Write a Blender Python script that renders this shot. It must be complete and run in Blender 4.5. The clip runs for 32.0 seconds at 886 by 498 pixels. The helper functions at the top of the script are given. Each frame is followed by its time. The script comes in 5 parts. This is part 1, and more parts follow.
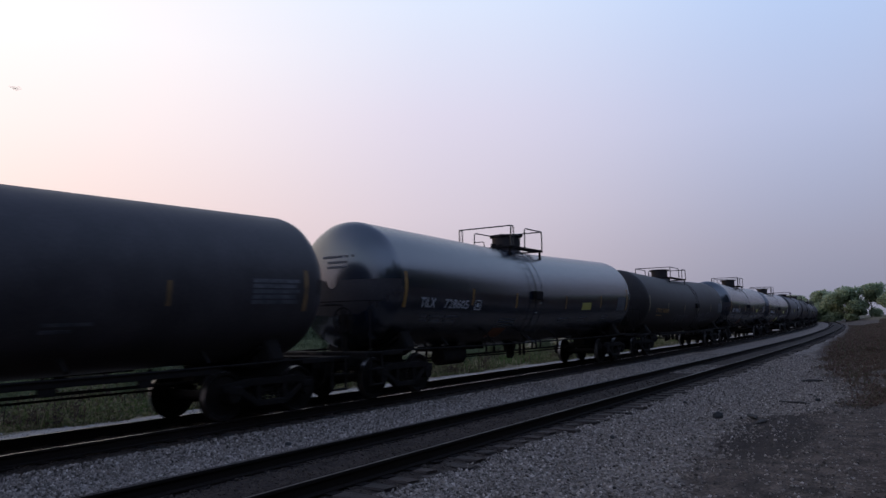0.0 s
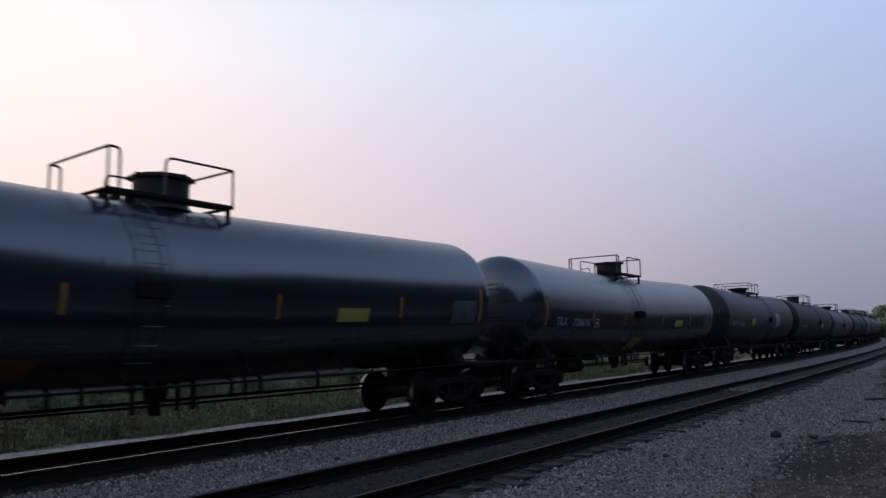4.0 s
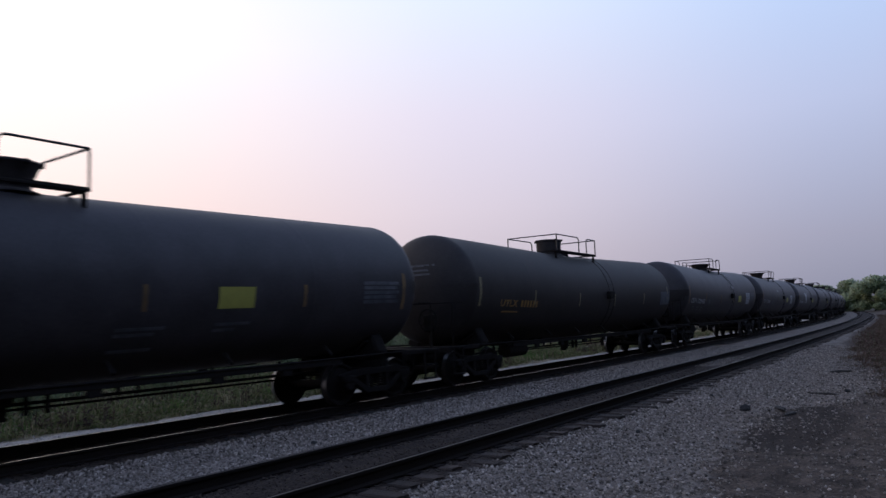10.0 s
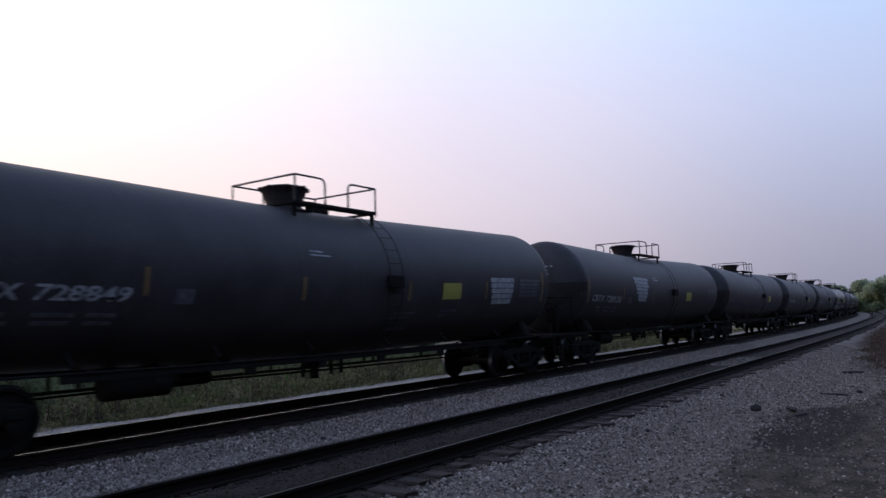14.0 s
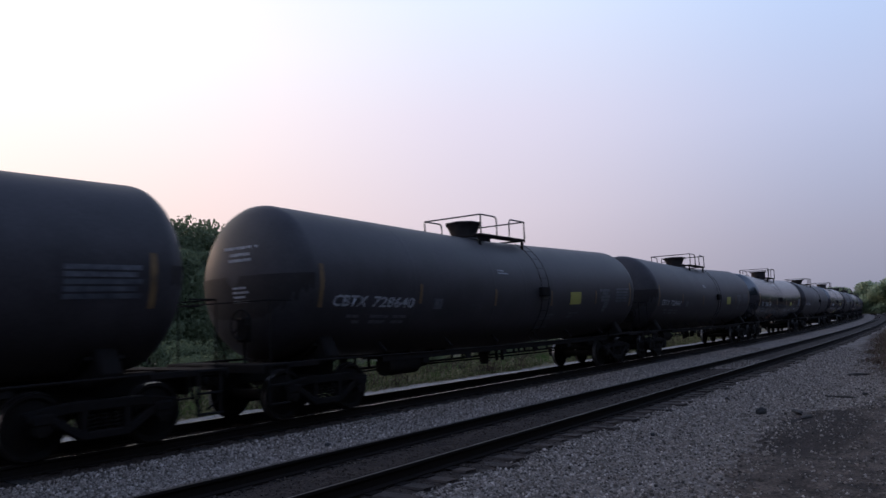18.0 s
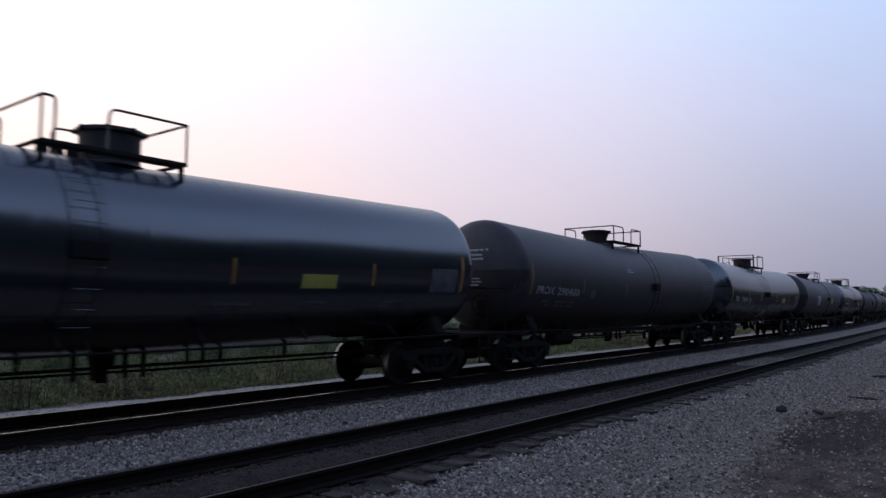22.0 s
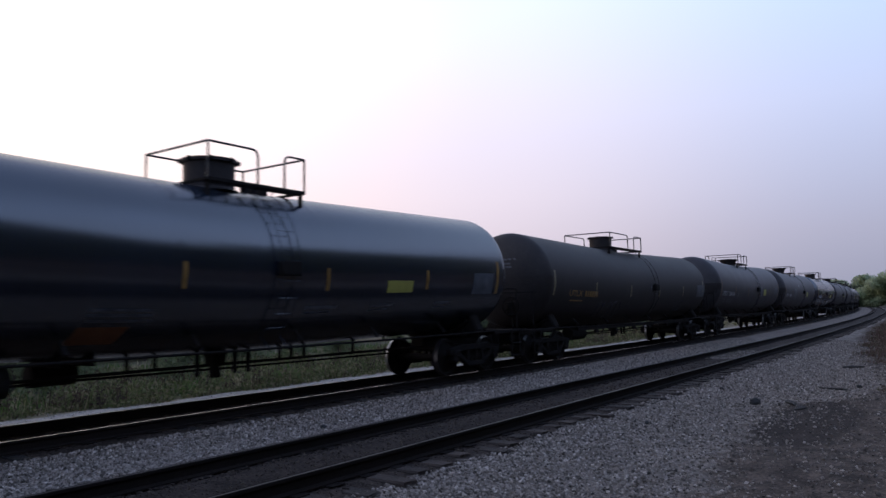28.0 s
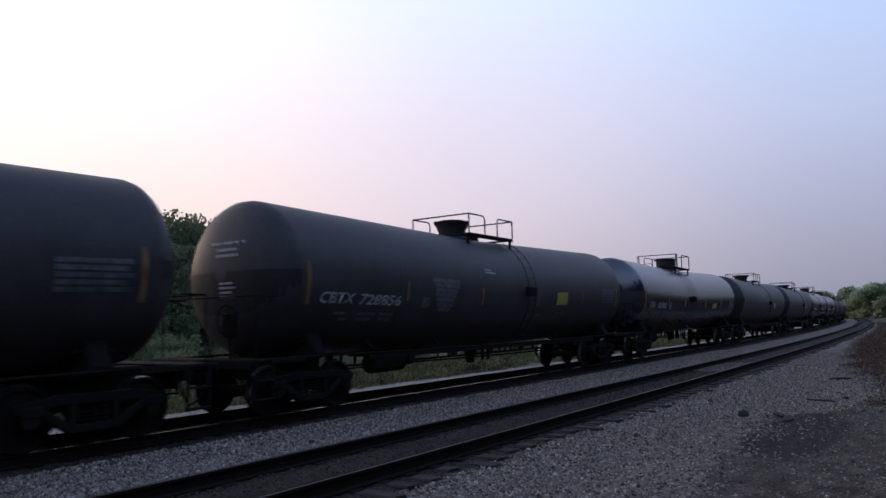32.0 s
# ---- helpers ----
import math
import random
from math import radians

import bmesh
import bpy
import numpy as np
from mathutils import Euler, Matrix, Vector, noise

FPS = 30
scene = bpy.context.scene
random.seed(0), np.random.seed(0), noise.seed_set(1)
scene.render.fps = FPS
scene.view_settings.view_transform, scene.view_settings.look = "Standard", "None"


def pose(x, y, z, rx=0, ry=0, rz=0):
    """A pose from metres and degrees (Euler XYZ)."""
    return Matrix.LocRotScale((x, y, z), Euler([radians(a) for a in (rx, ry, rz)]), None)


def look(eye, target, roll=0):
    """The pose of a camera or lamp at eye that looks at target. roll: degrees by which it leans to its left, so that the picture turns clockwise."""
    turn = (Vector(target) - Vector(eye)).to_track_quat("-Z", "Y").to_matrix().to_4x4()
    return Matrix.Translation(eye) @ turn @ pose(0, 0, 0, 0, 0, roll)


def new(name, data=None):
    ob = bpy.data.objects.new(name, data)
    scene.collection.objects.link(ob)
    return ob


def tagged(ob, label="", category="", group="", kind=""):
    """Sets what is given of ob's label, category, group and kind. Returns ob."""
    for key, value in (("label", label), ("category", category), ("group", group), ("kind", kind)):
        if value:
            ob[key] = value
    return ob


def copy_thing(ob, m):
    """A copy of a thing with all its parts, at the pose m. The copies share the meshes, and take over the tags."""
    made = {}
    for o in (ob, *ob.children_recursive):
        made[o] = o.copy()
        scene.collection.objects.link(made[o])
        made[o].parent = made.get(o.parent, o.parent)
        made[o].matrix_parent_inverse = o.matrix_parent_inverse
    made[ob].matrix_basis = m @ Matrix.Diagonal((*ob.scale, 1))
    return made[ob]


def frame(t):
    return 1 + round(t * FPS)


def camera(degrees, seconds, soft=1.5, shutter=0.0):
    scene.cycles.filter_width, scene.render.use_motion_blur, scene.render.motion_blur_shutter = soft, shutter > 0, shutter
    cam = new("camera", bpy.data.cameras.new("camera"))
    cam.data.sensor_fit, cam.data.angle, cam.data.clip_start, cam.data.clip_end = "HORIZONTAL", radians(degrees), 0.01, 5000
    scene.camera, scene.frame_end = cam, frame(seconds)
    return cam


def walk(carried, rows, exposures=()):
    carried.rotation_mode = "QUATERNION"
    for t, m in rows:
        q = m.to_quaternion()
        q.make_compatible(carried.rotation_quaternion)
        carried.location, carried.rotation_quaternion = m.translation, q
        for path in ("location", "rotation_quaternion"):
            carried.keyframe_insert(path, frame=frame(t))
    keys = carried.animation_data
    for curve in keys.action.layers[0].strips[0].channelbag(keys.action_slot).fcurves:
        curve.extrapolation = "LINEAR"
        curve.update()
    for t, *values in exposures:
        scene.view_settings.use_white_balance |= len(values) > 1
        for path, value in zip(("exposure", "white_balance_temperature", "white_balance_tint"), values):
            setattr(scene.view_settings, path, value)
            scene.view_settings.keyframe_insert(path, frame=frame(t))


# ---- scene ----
EXPOSURES = ((0.0, 0.0), (2.0, 0.02), (4.0, -0.08), (6.0, -0.06), (7.0, 0.16), (9.0, 0.16), (10.0, 0.1), (12.0, 0.1), (14.0, 0.18), (18.0, 0.1), (21.0, 0.12), (23.0, 0.25), (24.5, 0.36), (27.0, 0.43), (28.0, 0.36), (30.0, 0.16), (32.0, 0.15))

# the camera is held by hand at one spot beside the line; it only turns
EYE = (0.0, 0.0, 1.62)
cam = camera(63.0, 32.0, soft=1.45, shutter=0.2)
TURNS = (
    # seconds, yaw, pitch, roll
    (0, 33.49, 5.92, -1.23),
    (0.5, 33.31, 6.21, -1.71),
    (1, 33.32, 6.39, -1.80),
    (1.5, 34.82, 6.80, -1.45),
    (2, 36.40, 7.01, -0.50),
    (2.5, 37.01, 7.21, -0.72),
    (4.5, 37.09, 7.17, -1.28),
    (5, 36.01, 6.90, -1.43),
    (5.5, 35.00, 6.55, -1.71),
    (6, 34.38, 6.06, -2.00),
    (6.5, 34.05, 5.62, -2.24),
    (7, 33.77, 5.34, -2.56),
    (7.5, 33.57, 5.08, -2.55),
    (8, 33.48, 5.25, -2.67),
    (8.5, 33.61, 5.40, -2.57),
    (9, 33.70, 5.59, -2.67),
    (9.5, 34.02, 5.71, -2.30),
    (10, 35.15, 5.73, -2.27),
    (10.5, 36.72, 5.86, -1.58),
    (11, 37.23, 6.07, -1.56),
    (11.5, 37.39, 6.24, -1.41),
    (12, 37.18, 6.02, -2.17),
    (12.5, 36.69, 5.81, -2.13),
    (13, 36.22, 5.60, -1.82),
    (13.5, 36.05, 5.53, -1.75),
    (14, 35.97, 5.53, -1.80),
    (14.5, 36.02, 5.68, -2.02),
    (15, 35.93, 5.70, -1.64),
    (15.5, 36.03, 5.80, -1.38),
    (17.5, 36.11, 6.07, -1.91),
    (18, 36.19, 5.95, -2.25),
    (18.5, 35.95, 5.84, -2.47),
    (19, 35.59, 5.72, -1.99),
    (19.5, 35.03, 5.71, -0.89),
    (20, 34.69, 5.61, -1.14),
    (20.5, 34.92, 5.58, -0.97),
    (21, 35.59, 5.47, -0.78),
    (21.5, 36.18, 4.94, -0.35),
    (22, 38.06, 4.74, 0.05),
    (22.5, 38.52, 4.62, -0.12),
    (23, 38.90, 4.71, 0.03),
    (23.5, 39.17, 4.68, -0.07),
    (24, 39.28, 4.64, -0.72),
    (24.5, 39.40, 4.57, -0.57),
    (26.5, 37.87, 4.28, -0.98),
    (27, 37.11, 4.43, -1.07),
    (27.5, 36.54, 4.60, -1.13),
    (28, 36.13, 4.77, -1.15),
    (28.5, 35.77, 4.92, -1.29),
    (29, 35.55, 5.16, -1.36),
    (29.5, 35.25, 5.47, -1.46),
    (30, 35.25, 5.66, -1.55),
    (30.5, 35.34, 5.73, -1.71),
    (31, 35.32, 5.73, -1.79),
    (31.5, 35.20, 5.72, -1.79),
    (32, 35.20, 5.80, -1.39),
)
walk(cam, [(t, pose(*EYE, 90 + p, 0, y) @ pose(0, 0, 0, 0, 0, r)) for t, y, p, r in TURNS], EXPOSURES)

# ---- world and sun: a hazy dusk, the sun low behind the train and to the left ----
SUN_AZ = 86.0     # degrees to the left of the track's direction
SUN_EL = 9.0
world = bpy.data.worlds.new("world")
scene.world = world
world.use_nodes = True
wn, wl = world.node_tree.nodes, world.node_tree.links
bg = wn["Background"]
bg.inputs["Strength"].default_value = 1.0


def wnode(kind, **values):
    n = wn.new(kind)
    for key, value in values.items():
        n.inputs[key].default_value = value
    return n


def wmath(op, a, b=None, clamp=False):
    n = wn.new("ShaderNodeMath")
    n.operation, n.use_clamp = op, clamp
    for i, v in enumerate((a, b)):
        if v is None:
            continue
        if isinstance(v, (int, float)):
            n.inputs[i].default_value = v
        else:
            wl.new(v, n.inputs[i])
    return n.outputs[0]


def wramp(fac, stops):
    n = wn.new("ShaderNodeValToRGB")
    n.color_ramp.interpolation = "LINEAR"
    while len(n.color_ramp.elements) < len(stops):
        n.color_ramp.elements.new(0.5)
    for e, (p, c) in zip(n.color_ramp.elements, stops):
        e.position, e.color = p, (*c, 1)
    wl.new(fac, n.inputs[0])
    return n.outputs[0]


def wmix(fac, a, b, blend="MIX"):
    n = wn.new("ShaderNodeMix")
    n.data_type, n.blend_type = "RGBA", blend
    if isinstance(fac, (int, float)):
        n.inputs[0].default_value = fac
    else:
        wl.new(fac, n.inputs[0])
    wl.new(a, n.inputs[6])
    wl.new(b, n.inputs[7])
    return n.outputs[2]


coords = wn.new("ShaderNodeTexCoord").outputs["Generated"]
sep = wn.new("ShaderNodeSeparateXYZ")
wl.new(coords, sep.inputs[0])
up = wmath("MAXIMUM", sep.outputs[2], 0.0)
# nearness to the sun: the cosine of the angle to it
sun_dir = Vector((-math.sin(radians(SUN_AZ)), math.cos(radians(SUN_AZ)), math.sin(radians(SUN_EL)))).normalized()
dot = wn.new("ShaderNodeVectorMath")
dot.operation = "DOT_PRODUCT"
wl.new(coords, dot.inputs[0])
dot.inputs[1].default_value = sun_dir
near_sun = wmath("MULTIPLY_ADD", dot.outputs["Value"], 0.5)
near_sun.node.inputs[2].default_value = 0.5
# hazy bands over the height, in four quarters of the sky: behind, away from the sun, half way, towards it
zenith = (0.195, 0.280, 0.512)
behind = wramp(up, [(0.0, (0.100, 0.112, 0.162)), (0.20, (0.170, 0.199, 0.314)), (0.45, (0.430, 0.575, 0.960)), (0.72, (0.380, 0.535, 0.940)), (1.0, zenith)])
away = wramp(up, [(0.0, (0.250, 0.258, 0.349)), (0.09, (0.335, 0.340, 0.461)), (0.25, (0.460, 0.520, 0.739)), (0.416, (0.485, 0.637, 0.941)), (0.70, (0.270, 0.379, 0.658)), (1.0, zenith)])
middle = wramp(up, [(0.0, (0.520, 0.437, 0.496)), (0.15, (0.690, 0.607, 0.698)), (0.28, (0.750, 0.700, 0.840)), (0.416, (0.760, 0.826, 0.992)), (0.70, (0.360, 0.437, 0.678)), (1.0, zenith)])
toward = wramp(up, [(0.0, (0.800, 0.544, 0.516)), (0.15, (0.930, 0.729, 0.708)), (0.25, (1.000, 0.865, 0.860)), (0.36, (1.060, 0.991, 0.992)), (0.55, (1.000, 0.972, 1.012)), (0.78, (0.450, 0.525, 0.729)), (1.0, zenith)])


def band(lo, hi):
    n = wn.new("ShaderNodeMapRange")
    n.interpolation_type = "SMOOTHSTEP"
    n.inputs["From Min"].default_value, n.inputs["From Max"].default_value = lo, hi
    wl.new(near_sun, n.inputs["Value"])
    return n.outputs[0]


sky_mix = wmix(band(0.28, 0.60), behind, away)
sky_mix = wmix(band(0.57, 0.86), sky_mix, middle)
sky_mix = wmix(band(0.80, 0.985), sky_mix, toward)
nishita = wn.new("ShaderNodeTexSky")
nishita.sky_type = "NISHITA"
nishita.sun_disc = False
nishita.sun_elevation = radians(SUN_EL)
nishita.sun_rotation = radians(-SUN_AZ)
nishita.dust_density = 4.0
nis = wnode("ShaderNodeMix")
nis.data_type, nis.blend_type = "RGBA", "MULTIPLY"
nis.inputs[0].default_value = 1.0
wl.new(nishita.outputs[0], nis.inputs[6])
nis.inputs[7].default_value = (0.006, 0.006, 0.006, 1)
final = wmix(1.0, sky_mix, nis.outputs[2], "ADD")
wl.new(final, bg.inputs["Color"])

sun = new("sun", bpy.data.lights.new("sun", "SUN"))
sun.data.energy, sun.data.angle, sun.data.color = 0.35, radians(14), (1.0, 0.70, 0.50)
sun.matrix_world = look(sun_dir * 50, (0, 0, 0))

# ---- the line: two tracks on one long left-hand bend ----
BEND_START, BEND = -7.56, 0.00058
GAUGE = 1.505
NEAR_TRACK, FAR_TRACK = -6.292, -11.113    # lateral places of the centre lines


def trk(s, x):
    """Plan place and heading (radians, to the left) at the length s along the line, x metres to its right."""
    st = max(s - BEND_START, 0.0)
    th = BEND * st
    px, py = -(1 - math.cos(th)) / BEND, min(s, BEND_START) + math.sin(th) / BEND
    return px + x * math.cos(th), py + x * math.sin(th), th


# ---- materials ----
def material(name, color, rough=0.6, metal=0.0, vary=0.25, scale=6.0, bump=0.15, tint=None, fine=40.0, spec=0.5, coat=0.0, stretch=None, rand=0.0):
    """A surface with two scales of variation: patches between color and tint, and a fine grain in colour, gloss and relief."""
    m = bpy.data.materials.new(name)
    m.use_nodes = True
    n, l = m.node_tree.nodes, m.node_tree.links
    b = n["Principled BSDF"]
    tc = n.new("ShaderNodeTexCoord")
    src = tc.outputs["Object"]
    if stretch:
        mp = n.new("ShaderNodeMapping")
        mp.inputs["Scale"].default_value = stretch
        l.new(src, mp.inputs[0])
        src = mp.outputs[0]
    big, small = n.new("ShaderNodeTexNoise"), n.new("ShaderNodeTexNoise")
    big.inputs["Scale"].default_value, small.inputs["Scale"].default_value = scale, fine
    big.inputs["Detail"].default_value, small.inputs["Detail"].default_value = 5, 4
    for x in (big, small):
        l.new(src, x.inputs["Vector"])
    tint = tint or tuple(c * (1 - vary) for c in color)
    ramp = n.new("ShaderNodeValToRGB")
    ramp.color_ramp.elements[0].position, ramp.color_ramp.elements[1].position = 0.35, 0.66
    ramp.color_ramp.elements[0].color, ramp.color_ramp.elements[1].color = (*tint, 1), (*color, 1)
    l.new(big.outputs[0], ramp.inputs[0])
    hsv = n.new("ShaderNodeHueSaturation")
    l.new(ramp.outputs[0], hsv.inputs["Color"])
    val = n.new("ShaderNodeMath")
    val.operation = "MULTIPLY_ADD"
    l.new(small.outputs[0], val.inputs[0])
    val.inputs[1].default_value, val.inputs[2].default_value = 2 * vary, 1 - vary
    out = val.outputs[0]
    if rand:
        info = n.new("ShaderNodeObjectInfo")
        r = n.new("ShaderNodeMath")
        r.operation = "MULTIPLY_ADD"
        l.new(info.outputs["Random"], r.inputs[0])
        r.inputs[1].default_value, r.inputs[2].default_value = 2 * rand, 1 - rand
        mm = n.new("ShaderNodeMath")
        mm.operation = "MULTIPLY"
        l.new(out, mm.inputs[0])
        l.new(r.outputs[0], mm.inputs[1])
        out = mm.outputs[0]
    l.new(out, hsv.inputs["Value"])
    l.new(hsv.outputs[0], b.inputs["Base Color"])
    rr = n.new("ShaderNodeMath")
    rr.operation, rr.use_clamp = "MULTIPLY_ADD", True
    l.new(big.outputs[0], rr.inputs[0])
    rr.inputs[1].default_value, rr.inputs[2].default_value = 0.25, rough - 0.125
    l.new(rr.outputs[0], b.inputs["Roughness"])
    b.inputs["Metallic"].default_value = metal
    b.inputs["Specular IOR Level"].default_value = spec
    b.inputs["Coat Weight"].default_value = coat
    b.inputs["Coat Roughness"].default_value = 0.2
    if bump:
        bp = n.new("ShaderNodeBump")
        bp.inputs["Strength"].default_value, bp.inputs["Distance"].default_value = bump, 0.02
        l.new(small.outputs[0], bp.inputs["Height"])
        l.new(bp.outputs[0], b.inputs["Normal"])
    return m


def island_material(name, colors, rough=0.9, spec=0.3, translucent=0.0):
    """For scattered bits in one mesh: each bit takes its own shade."""
    m = bpy.data.materials.new(name)
    m.use_nodes = True
    n, l = m.node_tree.nodes, m.node_tree.links
    b = n["Principled BSDF"]
    g = n.new("ShaderNodeNewGeometry")
    ramp = n.new("ShaderNodeValToRGB")
    while len(ramp.color_ramp.elements) < len(colors):
        ramp.color_ramp.elements.new(0.5)
    for i, (e, c) in enumerate(zip(ramp.color_ramp.elements, colors)):
        e.position, e.color = i / (len(colors) - 1), (*c, 1)
    l.new(g.outputs["Random Per Island"], ramp.inputs[0])
    l.new(ramp.outputs[0], b.inputs["Base Color"])
    b.inputs["Roughness"].default_value = rough
    b.inputs["Specular IOR Level"].default_value = spec
    if translucent:
        t = n.new("ShaderNodeBsdfTranslucent")
        l.new(ramp.outputs[0], t.inputs[0])
        mix = n.new("ShaderNodeMixShader")
        mix.inputs[0].default_value = translucent
        l.new(b.outputs[0], mix.inputs[1])
        l.new(t.outputs[0], mix.inputs[2])
        l.new(mix.outputs[0], n["Material Output"].inputs[0])
    return m


M = {
    "black": material("black_tank_paint", (0.058, 0.0510, 0.0550), 0.52, vary=0.35, scale=1.3, fine=22, bump=0.05, tint=(0.040, 0.0355, 0.0380), spec=0.27),
    "gloss": material("glossy_black_tank_paint", (0.0105, 0.0165, 0.029), 0.20, vary=0.16, scale=0.9, fine=12, bump=0.012, tint=(0.008, 0.012, 0.020), spec=0.80, coat=0.5),
    "brown": material("weathered_brown_black_paint", (0.044, 0.0365, 0.0350), 0.60, vary=0.30, scale=1.4, fine=16, bump=0.06, tint=(0.027, 0.0225, 0.0220), spec=0.22),
    "steel": material("dark_grimy_steel", (0.0165, 0.015, 0.015), 0.85, vary=0.35, scale=5, fine=40, bump=0.2, tint=(0.020, 0.016, 0.014), spec=0.06),
    "housing": material("grimy_housing_paint", (0.042, 0.035, 0.034), 0.7, vary=0.35, scale=4, fine=35, bump=0.12, tint=(0.026, 0.022, 0.022), spec=0.18),
    "wheel": material("wheel_steel", (0.016, 0.014, 0.0135), 0.82, metal=0.0, vary=0.3, scale=6, fine=50, bump=0.15, tint=(0.016, 0.012, 0.010), spec=0.12),
    "tread": material("polished_tread_steel", (0.26, 0.25, 0.245), 0.38, metal=1.0, vary=0.12, scale=8, fine=70, bump=0.03),
    "pipe": material("painted_pipe", (0.025, 0.025, 0.027), 0.5, metal=0.0, vary=0.25, scale=7, fine=50, bump=0.05),
    "yellow": material("yellow_reflector_tape", (0.30, 0.165, 0.040), 0.45, vary=0.25, scale=5, fine=40, bump=0.03, tint=(0.20, 0.10, 0.02)),
    "oldstrip": material("grimy_reflector_tape", (0.21, 0.125, 0.050), 0.55, vary=0.3, scale=5, fine=40, bump=0.03, tint=(0.11, 0.066, 0.030)),
    "bluepanel": material("faded_blue_panel", (0.05, 0.06, 0.12), 0.6, vary=0.25, scale=5, fine=40, bump=0.03),
    "graffiti": material("faded_spray_paint", (0.10, 0.105, 0.12), 0.65, vary=0.3, scale=4, fine=30, bump=0.02, tint=(0.045, 0.047, 0.055)),
    "spray": material("pale_spray_paint", (0.17, 0.17, 0.19), 0.6, vary=0.3, scale=6, fine=40, bump=0.02, tint=(0.08, 0.08, 0.095)),
    "dimstrip": material("faded_reflector_tape", (0.24, 0.20, 0.11), 0.5, vary=0.25, scale=5, fine=40, bump=0.03, tint=(0.15, 0.12, 0.06)),
    "placard": material("lime_yellow_placard", (0.40, 0.365, 0.080), 0.5, vary=0.12, scale=6, fine=50, bump=0.03),
    "orange": material("faded_orange_decal", (0.19, 0.07, 0.025), 0.6, vary=0.25, scale=5, fine=40, bump=0.03),
    "white": material("dusty_white_stencil", (0.46, 0.46, 0.48), 0.6, vary=0.3, scale=9, fine=60, bump=0.03, tint=(0.20, 0.20, 0.215)),
    "bright": material("fresh_white_stencil", (0.38, 0.38, 0.40), 0.6, vary=0.25, scale=9, fine=60, bump=0.03, tint=(0.30, 0.30, 0.32)),
    "dim": material("faded_white_stencil", (0.13, 0.13, 0.145), 0.6, vary=0.3, scale=9, fine=60, bump=0.03, tint=(0.06, 0.06, 0.07)),
    "amber": material("amber_stencil", (0.34, 0.19, 0.05), 0.6, vary=0.3, scale=9, fine=60, bump=0.03, tint=(0.20, 0.11, 0.03)),
    "rail": material("rusty_rail_web", (0.020, 0.0145, 0.0125), 0.9, vary=0.3, scale=3, fine=40, bump=0.15, tint=(0.016, 0.0125, 0.0105), spec=0.08),
    "railhead": material("worn_rail_head", (0.50, 0.48, 0.46), 0.28, metal=1.0, vary=0.12, scale=2, fine=30, bump=0.02, stretch=(6, 0.4, 6)),
    "railhead_dull": material("dull_rail_head", (0.16, 0.128, 0.108), 0.5, metal=0.6, vary=0.2, scale=2, fine=30, bump=0.04, stretch=(6, 0.4, 6)),
    "tie_dark": material("darker_tie_wood", (0.018, 0.015, 0.0135), 0.88, vary=0.35, scale=3, fine=22, bump=0.5, tint=(0.010, 0.0085, 0.008), stretch=(1.2, 9, 9), rand=0.3),
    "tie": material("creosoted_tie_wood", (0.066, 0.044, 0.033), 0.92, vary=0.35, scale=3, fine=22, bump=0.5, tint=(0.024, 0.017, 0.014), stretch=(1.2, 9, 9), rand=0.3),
}
# a dusty film dulls the glossy paint where it is seen along its surface
nt = M["gloss"].node_tree
facing = nt.nodes.new("ShaderNodeLayerWeight")
facing.inputs["Blend"].default_value = 0.5
paint_bsdf = nt.nodes["Principled BSDF"]
for socket, clear, dull in (("Roughness", 0.19, 0.27), ("Specular IOR Level", 1.0, 0.28), ("Coat Weight", 0.8, 0.05)):
    ramp_to = nt.nodes.new("ShaderNodeMapRange")
    ramp_to.inputs["From Min"].default_value, ramp_to.inputs["From Max"].default_value = 0.30, 0.85
    ramp_to.inputs["To Min"].default_value, ramp_to.inputs["To Max"].default_value = clear, dull
    nt.links.new(facing.outputs["Facing"], ramp_to.inputs["Value"])
    nt.links.new(ramp_to.outputs[0], paint_bsdf.inputs[socket])
M["stone"] = island_material("crushed_stone", [(0.053, 0.044, 0.037), (0.226, 0.185, 0.156), (0.40, 0.330, 0.282), (0.278, 0.227, 0.192), (0.105, 0.087, 0.074), (0.63, 0.53, 0.456)])
M["stone_pale"] = island_material("pale_crushed_stone", [(0.20, 0.184, 0.168), (0.28, 0.26, 0.24), (0.38, 0.355, 0.33), (0.24, 0.222, 0.205)])
M["stone_dark"] = island_material("oily_crushed_stone", [(0.032, 0.023, 0.018), (0.055, 0.040, 0.031), (0.085, 0.063, 0.049)])
M["pebble"] = island_material("earth_pebbles", [(0.09, 0.068, 0.055), (0.19, 0.155, 0.13), (0.42, 0.37, 0.33), (0.13, 0.10, 0.08), (0.24, 0.20, 0.17)])
# distance haze is put into these leaf greens by lightening them, the far ones most
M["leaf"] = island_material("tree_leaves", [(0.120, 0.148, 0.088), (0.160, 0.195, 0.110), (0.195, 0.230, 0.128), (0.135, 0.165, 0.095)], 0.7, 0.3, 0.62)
M["leaf_far"] = island_material("haze_paled_far_leaves", [(0.29, 0.345, 0.225), (0.345, 0.405, 0.265), (0.395, 0.45, 0.30), (0.31, 0.37, 0.25)], 0.8, 0.2, 0.85)
M["weed"] = island_material("green_weeds", [(0.060, 0.072, 0.030), (0.105, 0.125, 0.048), (0.155, 0.165, 0.075), (0.24, 0.205, 0.125), (0.070, 0.056, 0.036)], 0.8, 0.2, 0.45)
